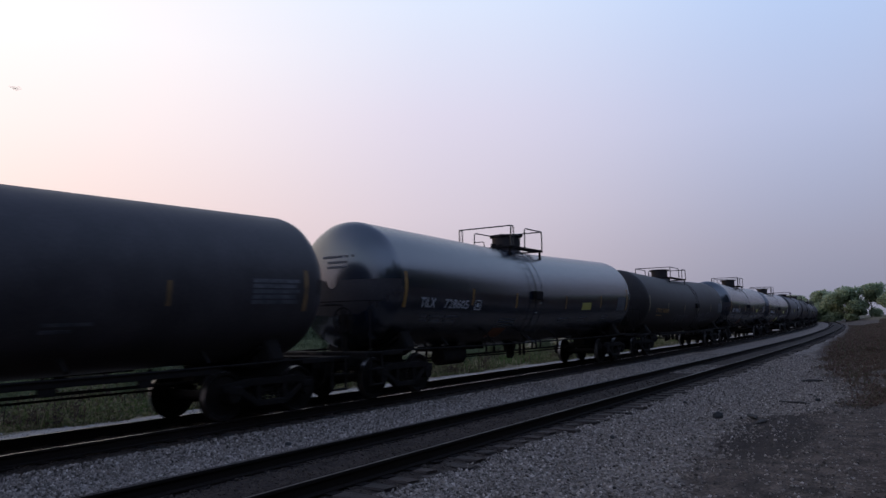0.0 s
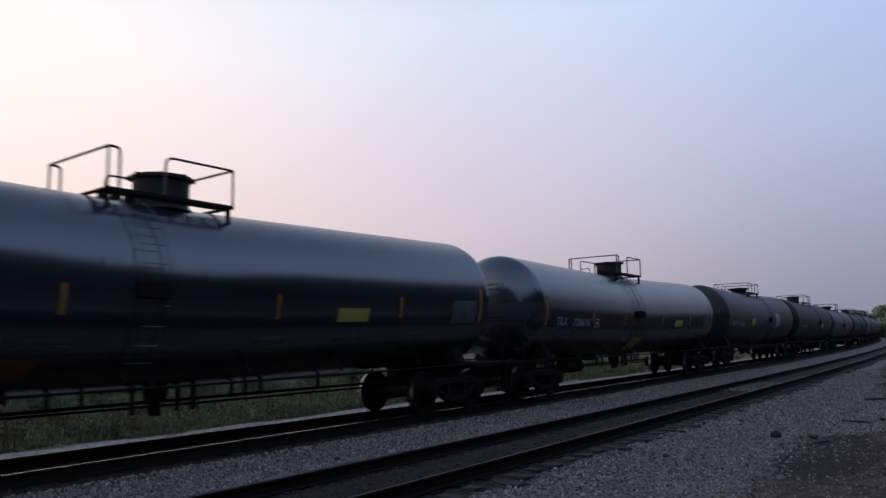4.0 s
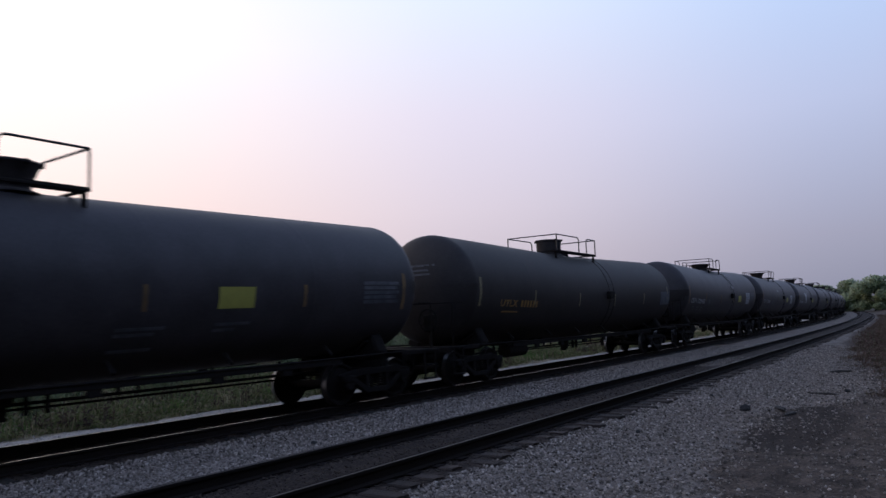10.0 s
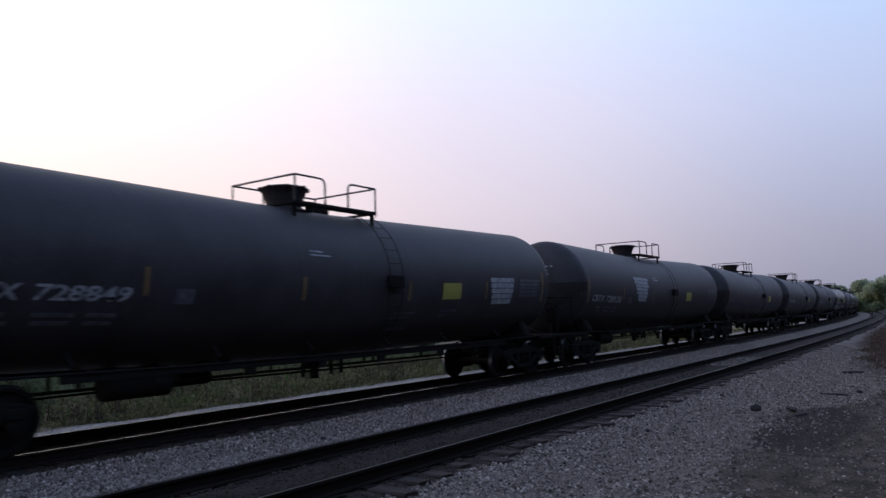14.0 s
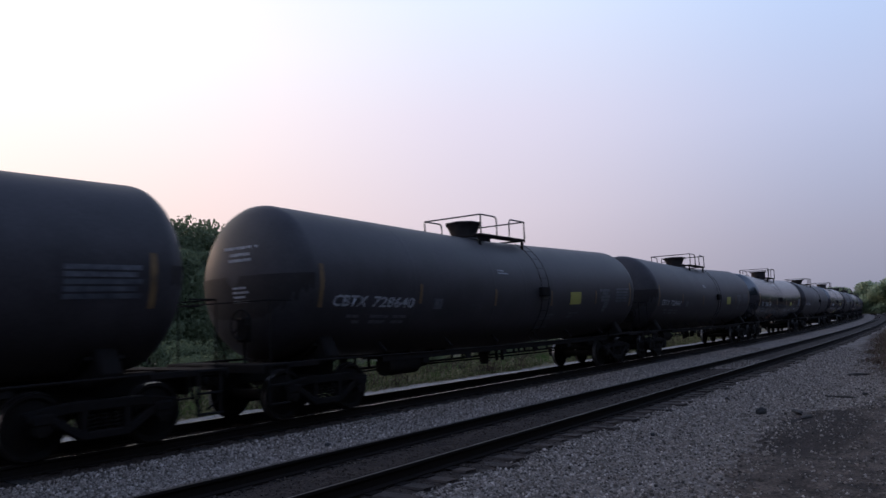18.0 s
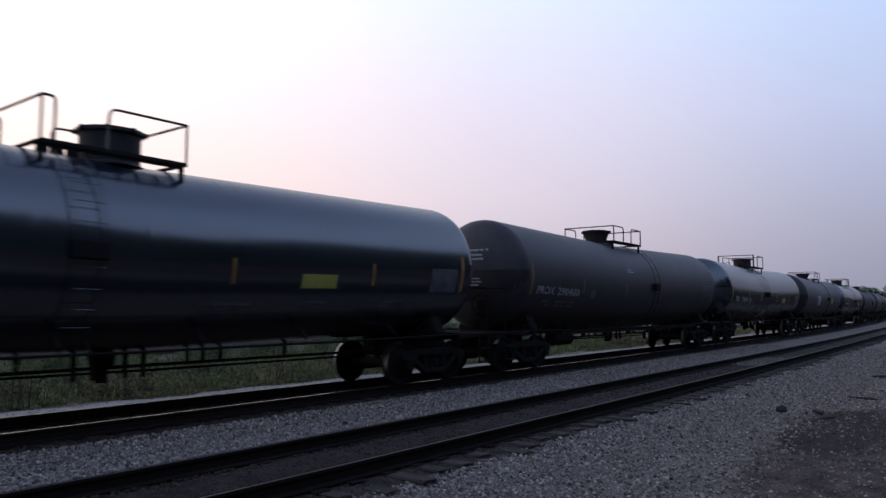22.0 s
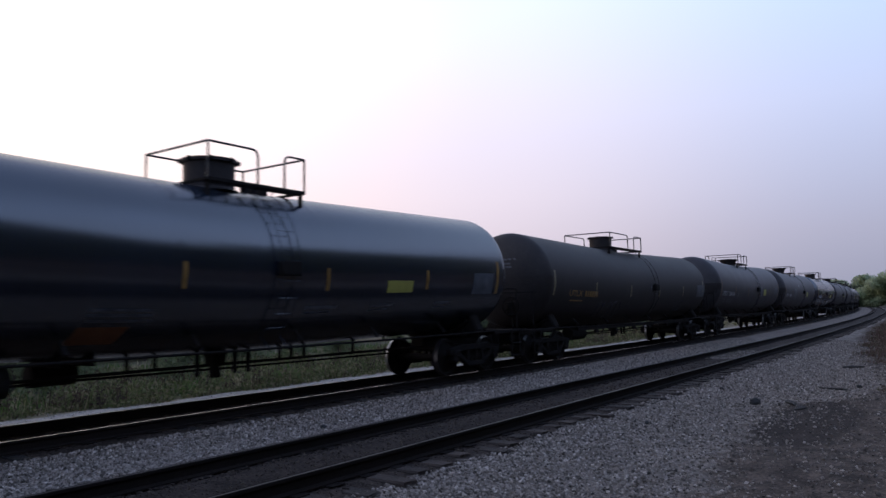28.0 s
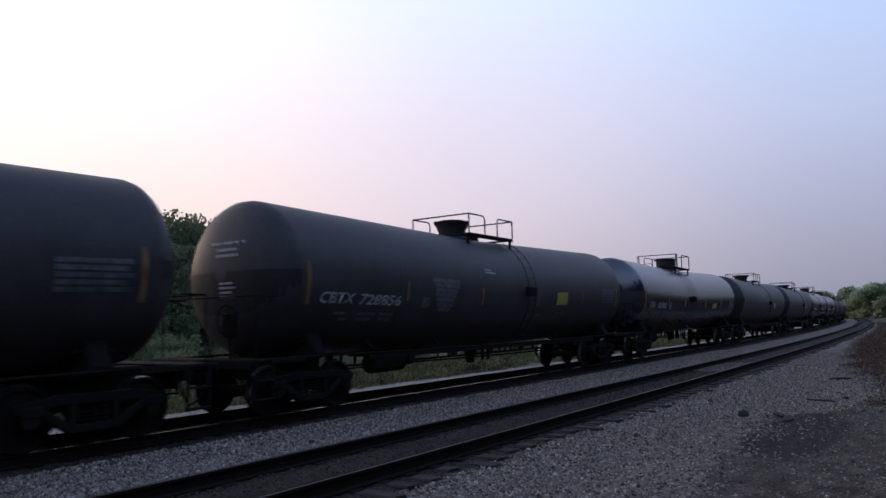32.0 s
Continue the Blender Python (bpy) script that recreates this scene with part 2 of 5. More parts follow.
M["lush"] = island_material("lush_green_grass", [(0.060, 0.105, 0.028), (0.090, 0.150, 0.040), (0.120, 0.175, 0.055), (0.075, 0.110, 0.035)], 0.8, 0.2, 0.4)
M["stalk"] = island_material("dead_brown_stalks", [(0.060, 0.042, 0.030), (0.095, 0.068, 0.048), (0.040, 0.030, 0.024), (0.13, 0.095, 0.065)], 0.9, 0.2, 0.15)
M["drygrass"] = island_material("dry_grass", [(0.31, 0.26, 0.17), (0.40, 0.34, 0.22), (0.25, 0.22, 0.13), (0.19, 0.19, 0.09)], 0.85, 0.2, 0.4)
M["rustweed"] = island_material("russet_dead_weeds", [(0.15, 0.092, 0.072), (0.19, 0.122, 0.096), (0.12, 0.080, 0.064), (0.17, 0.132, 0.094), (0.11, 0.108, 0.058)], 0.9, 0.2, 0.2)
M["bark"] = material("tree_bark", (0.075, 0.058, 0.045), 0.9, vary=0.3, scale=4, fine=30, bump=0.6)


# ---- mesh helpers ----
def finish(bm):
    bmesh.ops.recalc_face_normals(bm, faces=bm.faces)
    return bm


def mesh_of(name, bm, mats, smooth=True):
    me = bpy.data.meshes.new(name)
    bm.to_mesh(me)
    bm.free()
    for m in (mats if isinstance(mats, (list, tuple)) else [mats]):
        me.materials.append(m)
    if smooth:
        me.shade_smooth()
        me.set_sharp_from_angle(angle=radians(38))
    return me


def part(name, bm, mat, parent, label="", smooth=True):
    ob = new(name, mesh_of(name, finish(bm), mat, smooth))
    ob.parent = parent
    if label:
        tagged(ob, label)
    return ob


def part_mesh(name, me, parent, at=(0, 0, 0), rz=0.0, label=""):
    ob = new(name, me)
    ob.parent = parent
    ob.matrix_basis = pose(*at, 0, 0, rz)
    if label:
        tagged(ob, label)
    return ob


def box(bm, c, d, bevel=0.0, rot=None):
    r = bmesh.ops.create_cube(bm, size=1.0)
    vs = r["verts"]
    m = Matrix.Translation(c) @ (rot or Matrix.Identity(4)) @ Matrix.Diagonal((*d, 1))
    bmesh.ops.transform(bm, matrix=m, verts=vs)
    if bevel:
        es = list({e for v in vs for e in v.link_edges})
        bmesh.ops.bevel(bm, geom=es, offset=bevel, segments=1, affect="EDGES")
    return bm


def cyl(bm, a, b, r1, r2=None, n=14):
    a, b = Vector(a), Vector(b)
    r2 = r1 if r2 is None else r2
    d = b - a
    r = bmesh.ops.create_cone(bm, cap_ends=True, segments=n, radius1=r1, radius2=r2, depth=d.length)
    m = Matrix.Translation((a + b) / 2) @ d.to_track_quat("Z", "Y").to_matrix().to_4x4()
    bmesh.ops.transform(bm, matrix=m, verts=r["verts"])
    return bm


def tube(bm, pts, r, n=6):
    pts = [Vector(p) for p in pts]
    rings = []
    side = None
    for i, p in enumerate(pts):
        d = (pts[min(i + 1, len(pts) - 1)] - pts[max(i - 1, 0)]).normalized()
        if side is None:
            side = d.cross((0, 0, 1))
            if side.length < 0.1:
                side = d.cross((1, 0, 0))
        side = (side - d * side.dot(d)).normalized()
        up_ = d.cross(side)
        rings.append([bm.verts.new(p + r * (math.cos(a) * side + math.sin(a) * up_)) for a in [2 * math.pi * k / n for k in range(n)]])
    for a, b in zip(rings, rings[1:]):
        for k in range(n):
            bm.faces.new((a[k], a[(k + 1) % n], b[(k + 1) % n], b[k]))
    bm.faces.new(rings[0][::-1])
    bm.faces.new(rings[-1])
    return bm


def rounded(pts, r, k=4):
    """A polyline with its corners rounded."""
    pts = [Vector(p) for p in pts]
    out = [pts[0]]
    for a, p, b in zip(pts, pts[1:], pts[2:]):
        u, w = (a - p), (b - p)
        rr = min(r, u.length * 0.45, w.length * 0.45)
        p0, p1 = p + u.normalized() * rr, p + w.normalized() * rr
        out += [(1 - f) ** 2 * p0 + 2 * f * (1 - f) * p + f * f * p1 for f in [i / k for i in range(k + 1)]]
    out.append(pts[-1])
    return out


def lathe_y(bm, prof, n=40, centre=(0, 0)):
    """Turns (y, radius) round the line x=centre[0], z=centre[1]."""
    rings = []
    for y, r in prof:
        if r < 1e-4:
            rings.append([bm.verts.new((centre[0], y, centre[1]))])
        else:
            rings.append([bm.verts.new((centre[0] + r * math.cos(a), y, centre[1] + r * math.sin(a))) for a in [2 * math.pi * k / n for k in range(n)]])
    for a, b in zip(rings, rings[1:]):
        for k in range(n):
            if len(a) == 1:
                bm.faces.new((a[0], b[k], b[(k + 1) % n]))
            elif len(b) == 1:
                bm.faces.new((a[k], b[0], a[(k + 1) % n]))
            else:
                bm.faces.new((a[k], b[k], b[(k + 1) % n], a[(k + 1) % n]))
    return bm

# ---- owners' marks and numbers of the cars, by their order in the train ----
MARKS = {1: ("TILX", "728605"), 4: ("TILX", "728616"), 5: ("CBTX", "716386"), 7: ("TCBX", "257114"), 9: ("CBTX", "728451"), 10: ("CBTX", "728849"), 11: ("CBTX", "728620"),
         13: ("CBTX", "728640"), 14: ("CBTX", "728461"), 15: ("TILX", "728657"), 16: ("PROX", "290460"), 17: ("TILX", "728538"), 19: ("VMSX", "281424"), 21: ("CBTX", "728430"),
         22: ("CBTX", "728856"), 2: ("UTLX", ""), 6: ("UTLX", ""), 8: ("UTLX", ""), 20: ("UTLX", "")}
TEXTS = {}
for body in sorted({b for pair in MARKS.values() for b in pair if b}):
    cu = bpy.data.curves.new("lettering", "FONT")
    cu.body, cu.size, cu.resolution_u, cu.offset = body, 1.0, 2, 0.022
    TEXTS[body] = new("lettering", cu)
graph = bpy.context.evaluated_depsgraph_get()
for body, ob in list(TEXTS.items()):
    TEXTS[body] = bpy.data.meshes.new_from_object(ob.evaluated_get(graph))
    bpy.data.objects.remove(ob)

# ---- ground: one sheet in the line's own plan, from the camera to the horizon ----
def bump_noise(x, y, k):
    return noise.noise(Vector((x * k, y * k, 3.7)))


def ground_z(x, s):
    """Height over the rail tops at x metres to the right of the line's reference, s along it."""
    knots = ((-400, -1.5), (-60, -1.2), (-30, -0.95), (-18, -0.62), (-15.5, -0.45), (-13.0, -0.30), (-12.5, -0.19), (-9.7, -0.19), (-8.7, -0.25),
             (-7.7, -0.19), (-5.45, -0.19), (-5.2, -0.208), (-4.9, -0.235), (-4.4, -0.265), (-3.4, -0.34), (-2.0, -0.36), (0.0, -0.30), (1.5, -0.10), (4.0, 0.55), (8.0, 0.95), (30, 1.1), (400, 1.1))
    z = 1.1
    for (x0, z0), (x1, z1) in zip(knots, knots[1:]):
        if x <= x1:
            z = z0 + (z1 - z0) * (x - x0) / (x1 - x0)
            break
    amp = 0.012 if -13 < x < -3 else 0.05
    z += amp * bump_noise(x, s, 0.7) + (0.25 * bump_noise(x, s, 0.08) if x < -20 or x > 6 else 0)
    if -13 < x < -4.5:
        z = min(z, -0.190)
    # packed dirt fills the near track up to its tie tops
    if -6.95 < x < -5.6:
        z = -0.170 + 0.010 * bump_noise(x, s, 1.1)
    # the earth bank beside the gravel rises further along the line
    f = min(max((s - 16) / 25, 0), 1)
    if x > -2.6:
        z += f * 0.30 * min((x + 2.6) / 2.5, 1)
    return z


def earth_edge(s):
    """Where the gravel gives way to bare earth, s along the line: a dark patch near by, then a strip that comes back to the track."""
    knots = ((-40, -2.2), (0, -2.3), (9, -2.5), (12, -2.75), (14.0, -3.1), (15.5, -2.8), (19.0, -1.6), (21, -1.6), (24.5, -2.4), (29, -3.1), (38, -4.0), (50, -4.55), (62, -4.8), (90, -4.9), (2000, -4.9))
    for (s0, x0), (s1, x1) in zip(knots, knots[1:]):
        if s <= s1:
            break
    return x0 + (x1 - x0) * (s - s0) / (s1 - s0) + 0.40 * bump_noise(1.0, s, 0.6)


def ground_material():
    m = bpy.data.materials.new("track_side_ground")
    m.use_nodes = True
    n, l = m.node_tree.nodes, m.node_tree.links
    b = n["Principled BSDF"]
    b.inputs["Roughness"].default_value, b.inputs["Specular IOR Level"].default_value = 0.95, 0.2
    at = n.new("ShaderNodeAttribute")
    at.attribute_name = "cover"
    sp = n.new("ShaderNodeSeparateColor")
    l.new(at.outputs["Color"], sp.inputs[0])
    pos = n.new("ShaderNodeTexCoord").outputs["Object"]

    def tex(scale, detail=5.0):
        t = n.new("ShaderNodeTexNoise")
        t.inputs["Scale"].default_value, t.inputs["Detail"].default_value = scale, detail
        l.new(pos, t.inputs["Vector"])
        return t.outputs[0]

    grain, patch, broad = tex(24.0), tex(3.0, 8.0), tex(0.7)

    def tone(src, c0, c1, lo=0.35, hi=0.65):
        r = n.new("ShaderNodeValToRGB")
        r.color_ramp.elements[0].position, r.color_ramp.elements[1].position = lo, hi
        r.color_ramp.elements[0].color, r.color_ramp.elements[1].color = (*c0, 1), (*c1, 1)
        l.new(src, r.inputs[0])
        return r.outputs[0]

    def blend(mask, a, c):
        add = n.new("ShaderNodeMath")
        add.operation = "MULTIPLY_ADD"
        l.new(patch, add.inputs[0])
        add.inputs[1].default_value = 1.1
        sub = n.new("ShaderNodeMath")
        sub.operation = "SUBTRACT"
        l.new(mask, sub.inputs[0])
        sub.inputs[1].default_value = 0.55
        l.new(sub.outputs[0], add.inputs[2])
        mr = n.new("ShaderNodeMapRange")
        mr.interpolation_type = "SMOOTHSTEP"
        mr.inputs["From Min"].default_value, mr.inputs["From Max"].default_value = 0.38, 0.62
        l.new(add.outputs[0], mr.inputs["Value"])
        mx = n.new("ShaderNodeMix")
        mx.data_type = "RGBA"
        l.new(mr.outputs[0], mx.inputs[0])
        l.new(a, mx.inputs[6])
        l.new(c, mx.inputs[7])
        return mx.outputs[2]

    def grained(big, small):
        mx = n.new("ShaderNodeMix")
        mx.data_type, mx.blend_type = "RGBA", "MULTIPLY"
        mx.inputs[0].default_value = 0.8
        l.new(big, mx.inputs[6])
        l.new(small, mx.inputs[7])
        return mx.outputs[2]

    fleck = tone(grain, (0.30, 0.30, 0.31), (1.45, 1.45, 1.45), 0.32, 0.68)
    col = grained(tone(broad, (0.182, 0.147, 0.123), (0.248, 0.202, 0.170)), fleck)
    col = blend(sp.outputs[1], col, grained(tone(patch, (0.050, 0.036, 0.028), (0.145, 0.106, 0.082)), fleck))
    col = blend(sp.outputs[0], col, grained(tone(patch, (0.030, 0.021, 0.0165), (0.060, 0.042, 0.033)), fleck))
    col = blend(at.outputs["Alpha"], col, grained(tone(broad, (0.23, 0.212, 0.195), (0.33, 0.305, 0.28)), fleck))
    col = blend(sp.outputs[2], col, grained(tone(broad, (0.085, 0.076, 0.044), (0.20, 0.165, 0.105)), fleck))
    l.new(col, b.inputs["Base Color"])
    bp = n.new("ShaderNodeBump")
    bp.inputs["Strength"].default_value, bp.inputs["Distance"].default_value = 0.9, 0.03
    l.new(grain, bp.inputs["Height"])
    l.new(bp.outputs[0], b.inputs["Normal"])
    return m


def ground():
    xs = [-900, -500, -300, -200, -140, -100, -75, -60, -50, -42, -36, -31, -27, -24, -21.5, -19.5] + list(np.arange(-18, 6.01, 0.25)) + [7, 8.5, 10, 13, 17, 24, 34, 50, 80, 130, 220, 400, 900]
    ss = [-400, -250, -150, -90, -60, -40, -28, -20, -14, -9, -5, -2] + list(np.arange(0, 34, 0.4)) + list(np.arange(34, 90, 2.0)) + list(np.arange(90, 260, 8.0)) + [270, 300, 340, 400, 480, 580, 700, 900, 1200, 1700]
    verts = []
    for s in ss:
        for x in xs:
            px, py, _ = trk(s, x)
            verts.append((px, py, ground_z(x, s)))
    w = len(xs)
    faces = [(j * w + i, j * w + i + 1, (j + 1) * w + i + 1, (j + 1) * w + i) for j in range(len(ss) - 1) for i in range(w - 1)]
    me = bpy.data.meshes.new("ground")
    me.from_pydata(verts, [], faces)
    # what covers the ground: oily ballast, bare earth, weedy soil, pale stone
    cover = me.color_attributes.new("cover", "FLOAT_COLOR", "POINT")
    ramp = lambda v, lo, hi: min(max((v - lo) / (hi - lo), 0.0), 1.0)
    data = []
    for s in ss:
        for x in xs:
            oily = max(min(ramp(x, -12.95, -12.5), 1 - ramp(x, -9.75, -9.35)), min(ramp(x, -7.9, -7.55), 1 - ramp(x, -5.35, -4.75)))
            oily = max(oily, min(1.0, 2.0 * (1 - math.hypot((x + 2.25) / 0.95, (s - 13.4) / 3.4)) + 0.5 * bump_noise(x, s, 0.8)) if abs(s - 13.4) < 5 and x > -4.5 else 0.0)
            edge = earth_edge(s)
            earth = ramp(x, edge - 0.55, edge + 0.55)
            weedy = max(1 - ramp(x, -16.9, -15.2), min(ramp(x, 1.0, 4.0), ramp(s, 30, 60)))
            pale = min(ramp(x, -16.6, -15.2), 1 - ramp(x, -12.95, -12.5))
            data += [oily, earth, weedy, pale]
    cover.data.foreach_set("color", data)
    me.materials.append(ground_material())
    me.shade_smooth()
    return tagged(new("ground", me), "gravel, oily ballast, bare earth and weedy soil beside a railway line", "ground", kind="structure")


ground()


# ---- tracks ----
def rail_mesh(x, s0, s1, head):
    prof = [(-0.070, -0.172), (0.070, -0.172), (0.070, -0.158), (0.012, -0.140), (0.010, -0.050), (0.036, -0.036), (0.036, -0.008), (0.028, 0.0), (0.004, 0.001), (-0.028, 0.0), (-0.036, -0.008), (-0.036, -0.036), (-0.010, -0.050), (-0.012, -0.140), (-0.070, -0.158)]
    ss = list(np.arange(s0, 40, 2.0)) + list(np.arange(40, s1, 8.0)) + [s1]
    verts, faces, kinds = [], [], []
    n = len(prof)
    for s in ss:
        for dx, z in prof:
            px, py, _ = trk(s, x + dx)
            verts.append((px, py, z))
    for j in range(len(ss) - 1):
        for i in range(n):
            k = (i + 1) % n
            faces.append((j * n + i, j * n + k, (j + 1) * n + k, (j + 1) * n + i))
            kinds.append(1 if i == 7 else 0)
    me = bpy.data.meshes.new("rail")
    me.from_pydata(verts, [], faces)
    me.polygons.foreach_set("material_index", kinds)
    me.materials.append(M["rail"])
    me.materials.append(head)
    return me


def tie_mesh(seed, mat):
    rng = random.Random(seed)
    bm = bmesh.new()
    box(bm, (0, 0, -0.265), (2.59, 0.225, 0.18), 0.012)
    bmesh.ops.subdivide_edges(bm, edges=[e for e in bm.edges if abs((e.verts[0].co - e.verts[1].co).x) > 2], cuts=5)
    for v in bm.verts:
        v.co += Vector((rng.uniform(-0.02, 0.02), rng.uniform(-0.012, 0.012), rng.uniform(-0.012, 0.006)))
    return mesh_of("tie", finish(bm), mat, False)


def plate_mesh():
    bm = bmesh.new()
    box(bm, (0, 0, -0.174), (0.34, 0.19, 0.012), 0.004)
    return mesh_of("tie_plate", finish(bm), M["rail"], False)


def track(name, xc, label, head):
    base = tagged(new(name), label, "railway track", group="railway tracks")
    for x in (xc + GAUGE / 2, xc - GAUGE / 2):
        part_mesh("rail", rail_mesh(x, -60, 700, head), base)
    return base


def ties(base, xc, seed, s0, count, mat):
    meshes = [tie_mesh(seed + i, mat) for i in range(5)]
    plates = plate_mesh()
    rng = random.Random(seed)
    for i in range(count):
        s = s0 + i * 0.505 + rng.uniform(-0.03, 0.03)
        x, y, th = trk(s, xc + rng.uniform(-0.16, 0.16))
        t = part_mesh("tie", meshes[rng.randrange(5)], base, (x, y, rng.uniform(-0.022, 0.0)), math.degrees(th) + rng.uniform(-2.2, 2.2))
        for side in (-GAUGE / 2, GAUGE / 2):
            x, y, th = trk(s, xc + side)
            part_mesh("tie_plate", plates, t).matrix_basis = t.matrix_basis.inverted() @ pose(x, y, 0, 0, 0, math.degrees(th))
    # those further along the line, in one mesh
    bm = bmesh.new()
    s = s0 + count * 0.505
    while s < 260:
        x, y, th = trk(s, xc)
        box(bm, (x, y, -0.265), (2.59, 0.225, 0.18), 0, Matrix.Rotation(th, 4, "Z"))
        s += 0.505
    part("tie_row", bm, mat, base, smooth=False)["kind"] = "stuff"


near_line = track("near_track", NEAR_TRACK, "empty railway track with dull rails on worn dark ties", M["railhead_dull"])
far_line = track("far_track", FAR_TRACK, "railway track with bright worn rails under the passing train", M["railhead"])


# ---- stones, scattered over the ballast and the earth ----
def stones(name, count, area, size, mat, label, seed, lift=0.3, pick=None, flat=0.75):
    rng = np.random.default_rng(seed)
    base = np.array([(1, 0, 0), (-1, 0, 0), (0, 1, 0), (0, -1, 0), (0, 0, 1), (0, 0, -1)], float)
    tri = np.array([(0, 2, 4), (2, 1, 4), (1, 3, 4), (3, 0, 4), (2, 0, 5), (1, 2, 5), (3, 1, 5), (0, 3, 5)])
    along = area[2] + (area[3] - area[2]) * rng.random(count) ** 1.6
    across = area[0] + (area[1] - area[0]) * rng.random(count)
    chance = rng.random(count)
    spots_ = [(x, t) for x, t, c in zip(across.tolist(), along.tolist(), chance.tolist()) if not pick or pick(x, t, c)]
    n = len(spots_)
    r = size * (0.55 + 0.9 * rng.random(n) ** 2)
    v = base[None] * r[:, None, None] * (0.65 + 0.7 * rng.random((n, 6, 3)))
    v[:, :, 2] *= flat
    for first, second in ((0, 1), (1, 2)):
        a = rng.random(n)[:, None] * 6.28
        p, q = v[:, :, first].copy(), v[:, :, second].copy()
        v[:, :, first], v[:, :, second] = p * np.cos(a) - q * np.sin(a), p * np.sin(a) + q * np.cos(a)
    v += np.array([(*trk(t, x)[:2], ground_z(x, t)) for x, t in spots_])[:, None, :]
    v[:, :, 2] += (r * lift)[:, None]
    faces = tri[None] + 6 * np.arange(n)[:, None, None]
    me = bpy.data.meshes.new(name)
    me.from_pydata(v.reshape(-1, 3).tolist(), [], faces.reshape(-1, 3).tolist())
    me.materials.append(mat)
    return tagged(new(name, me), label, "gravel", kind="stuff")


# ---- plants ----
def blades(name, spots, mat, label, seed, height, spread, per, width=0.012, leaf=0.0, category="weeds"):
    """Tufts of upright blades, with side leaves where asked for."""
    rng = np.random.default_rng(seed)
    root = np.repeat(np.array([(*trk(t, x)[:2], ground_z(x, t) - 0.02) for x, t in spots]), per, axis=0)
    n = len(root)
    h = np.repeat(height * (0.5 + 0.9 * rng.random(len(spots))), per) * (0.5 + 0.6 * rng.random(n))
    a, r = rng.random(n) * 6.283, spread * rng.random(n)
    root[:, 0] += r * np.cos(a)
    root[:, 1] += r * np.sin(a)
    w = width * (0.6 + 0.8 * rng.random(n))
    side = np.stack((np.cos(a + 1.3) * w, np.sin(a + 1.3) * w, np.zeros(n)), 1)
    tip = np.stack(((rng.random(n) - 0.5) * h * 0.7, (rng.random(n) - 0.5) * h * 0.7, h), 1)
    mid = root + tip * (0.5, 0.5, 0.62)
    verts = np.stack((root - side, root + side, mid + side, mid - side, root + tip), 1).reshape(-1, 3).tolist()
    k = 5 * np.arange(n)[:, None]
    faces = (k + (0, 1, 2, 3)).tolist() + (k + (3, 2, 4)).tolist()
    if leaf:
        m = 4 * n
        q, q2 = rng.random((m, 3)) - 0.5, rng.random((m, 3)) - 0.5
        q *= leaf / np.linalg.norm(q, axis=1, keepdims=True)
        q2 *= 0.6 * leaf / np.linalg.norm(q2, axis=1, keepdims=True)
        o = np.repeat(root, 4, axis=0) + np.repeat(tip, 4, axis=0) * (0.25 + 0.75 * rng.random((m, 1))) + q
        first = len(verts)
        verts += np.stack((o - q, o + q2, o + q, o - q2), 1).reshape(-1, 3).tolist()
        faces += (first + 4 * np.arange(m)[:, None] + np.arange(4)).tolist()
    me = bpy.data.meshes.new(name)
    me.from_pydata(verts, [], faces)
    me.materials.append(mat)
    return tagged(new(name, me), label, category, kind="stuff")


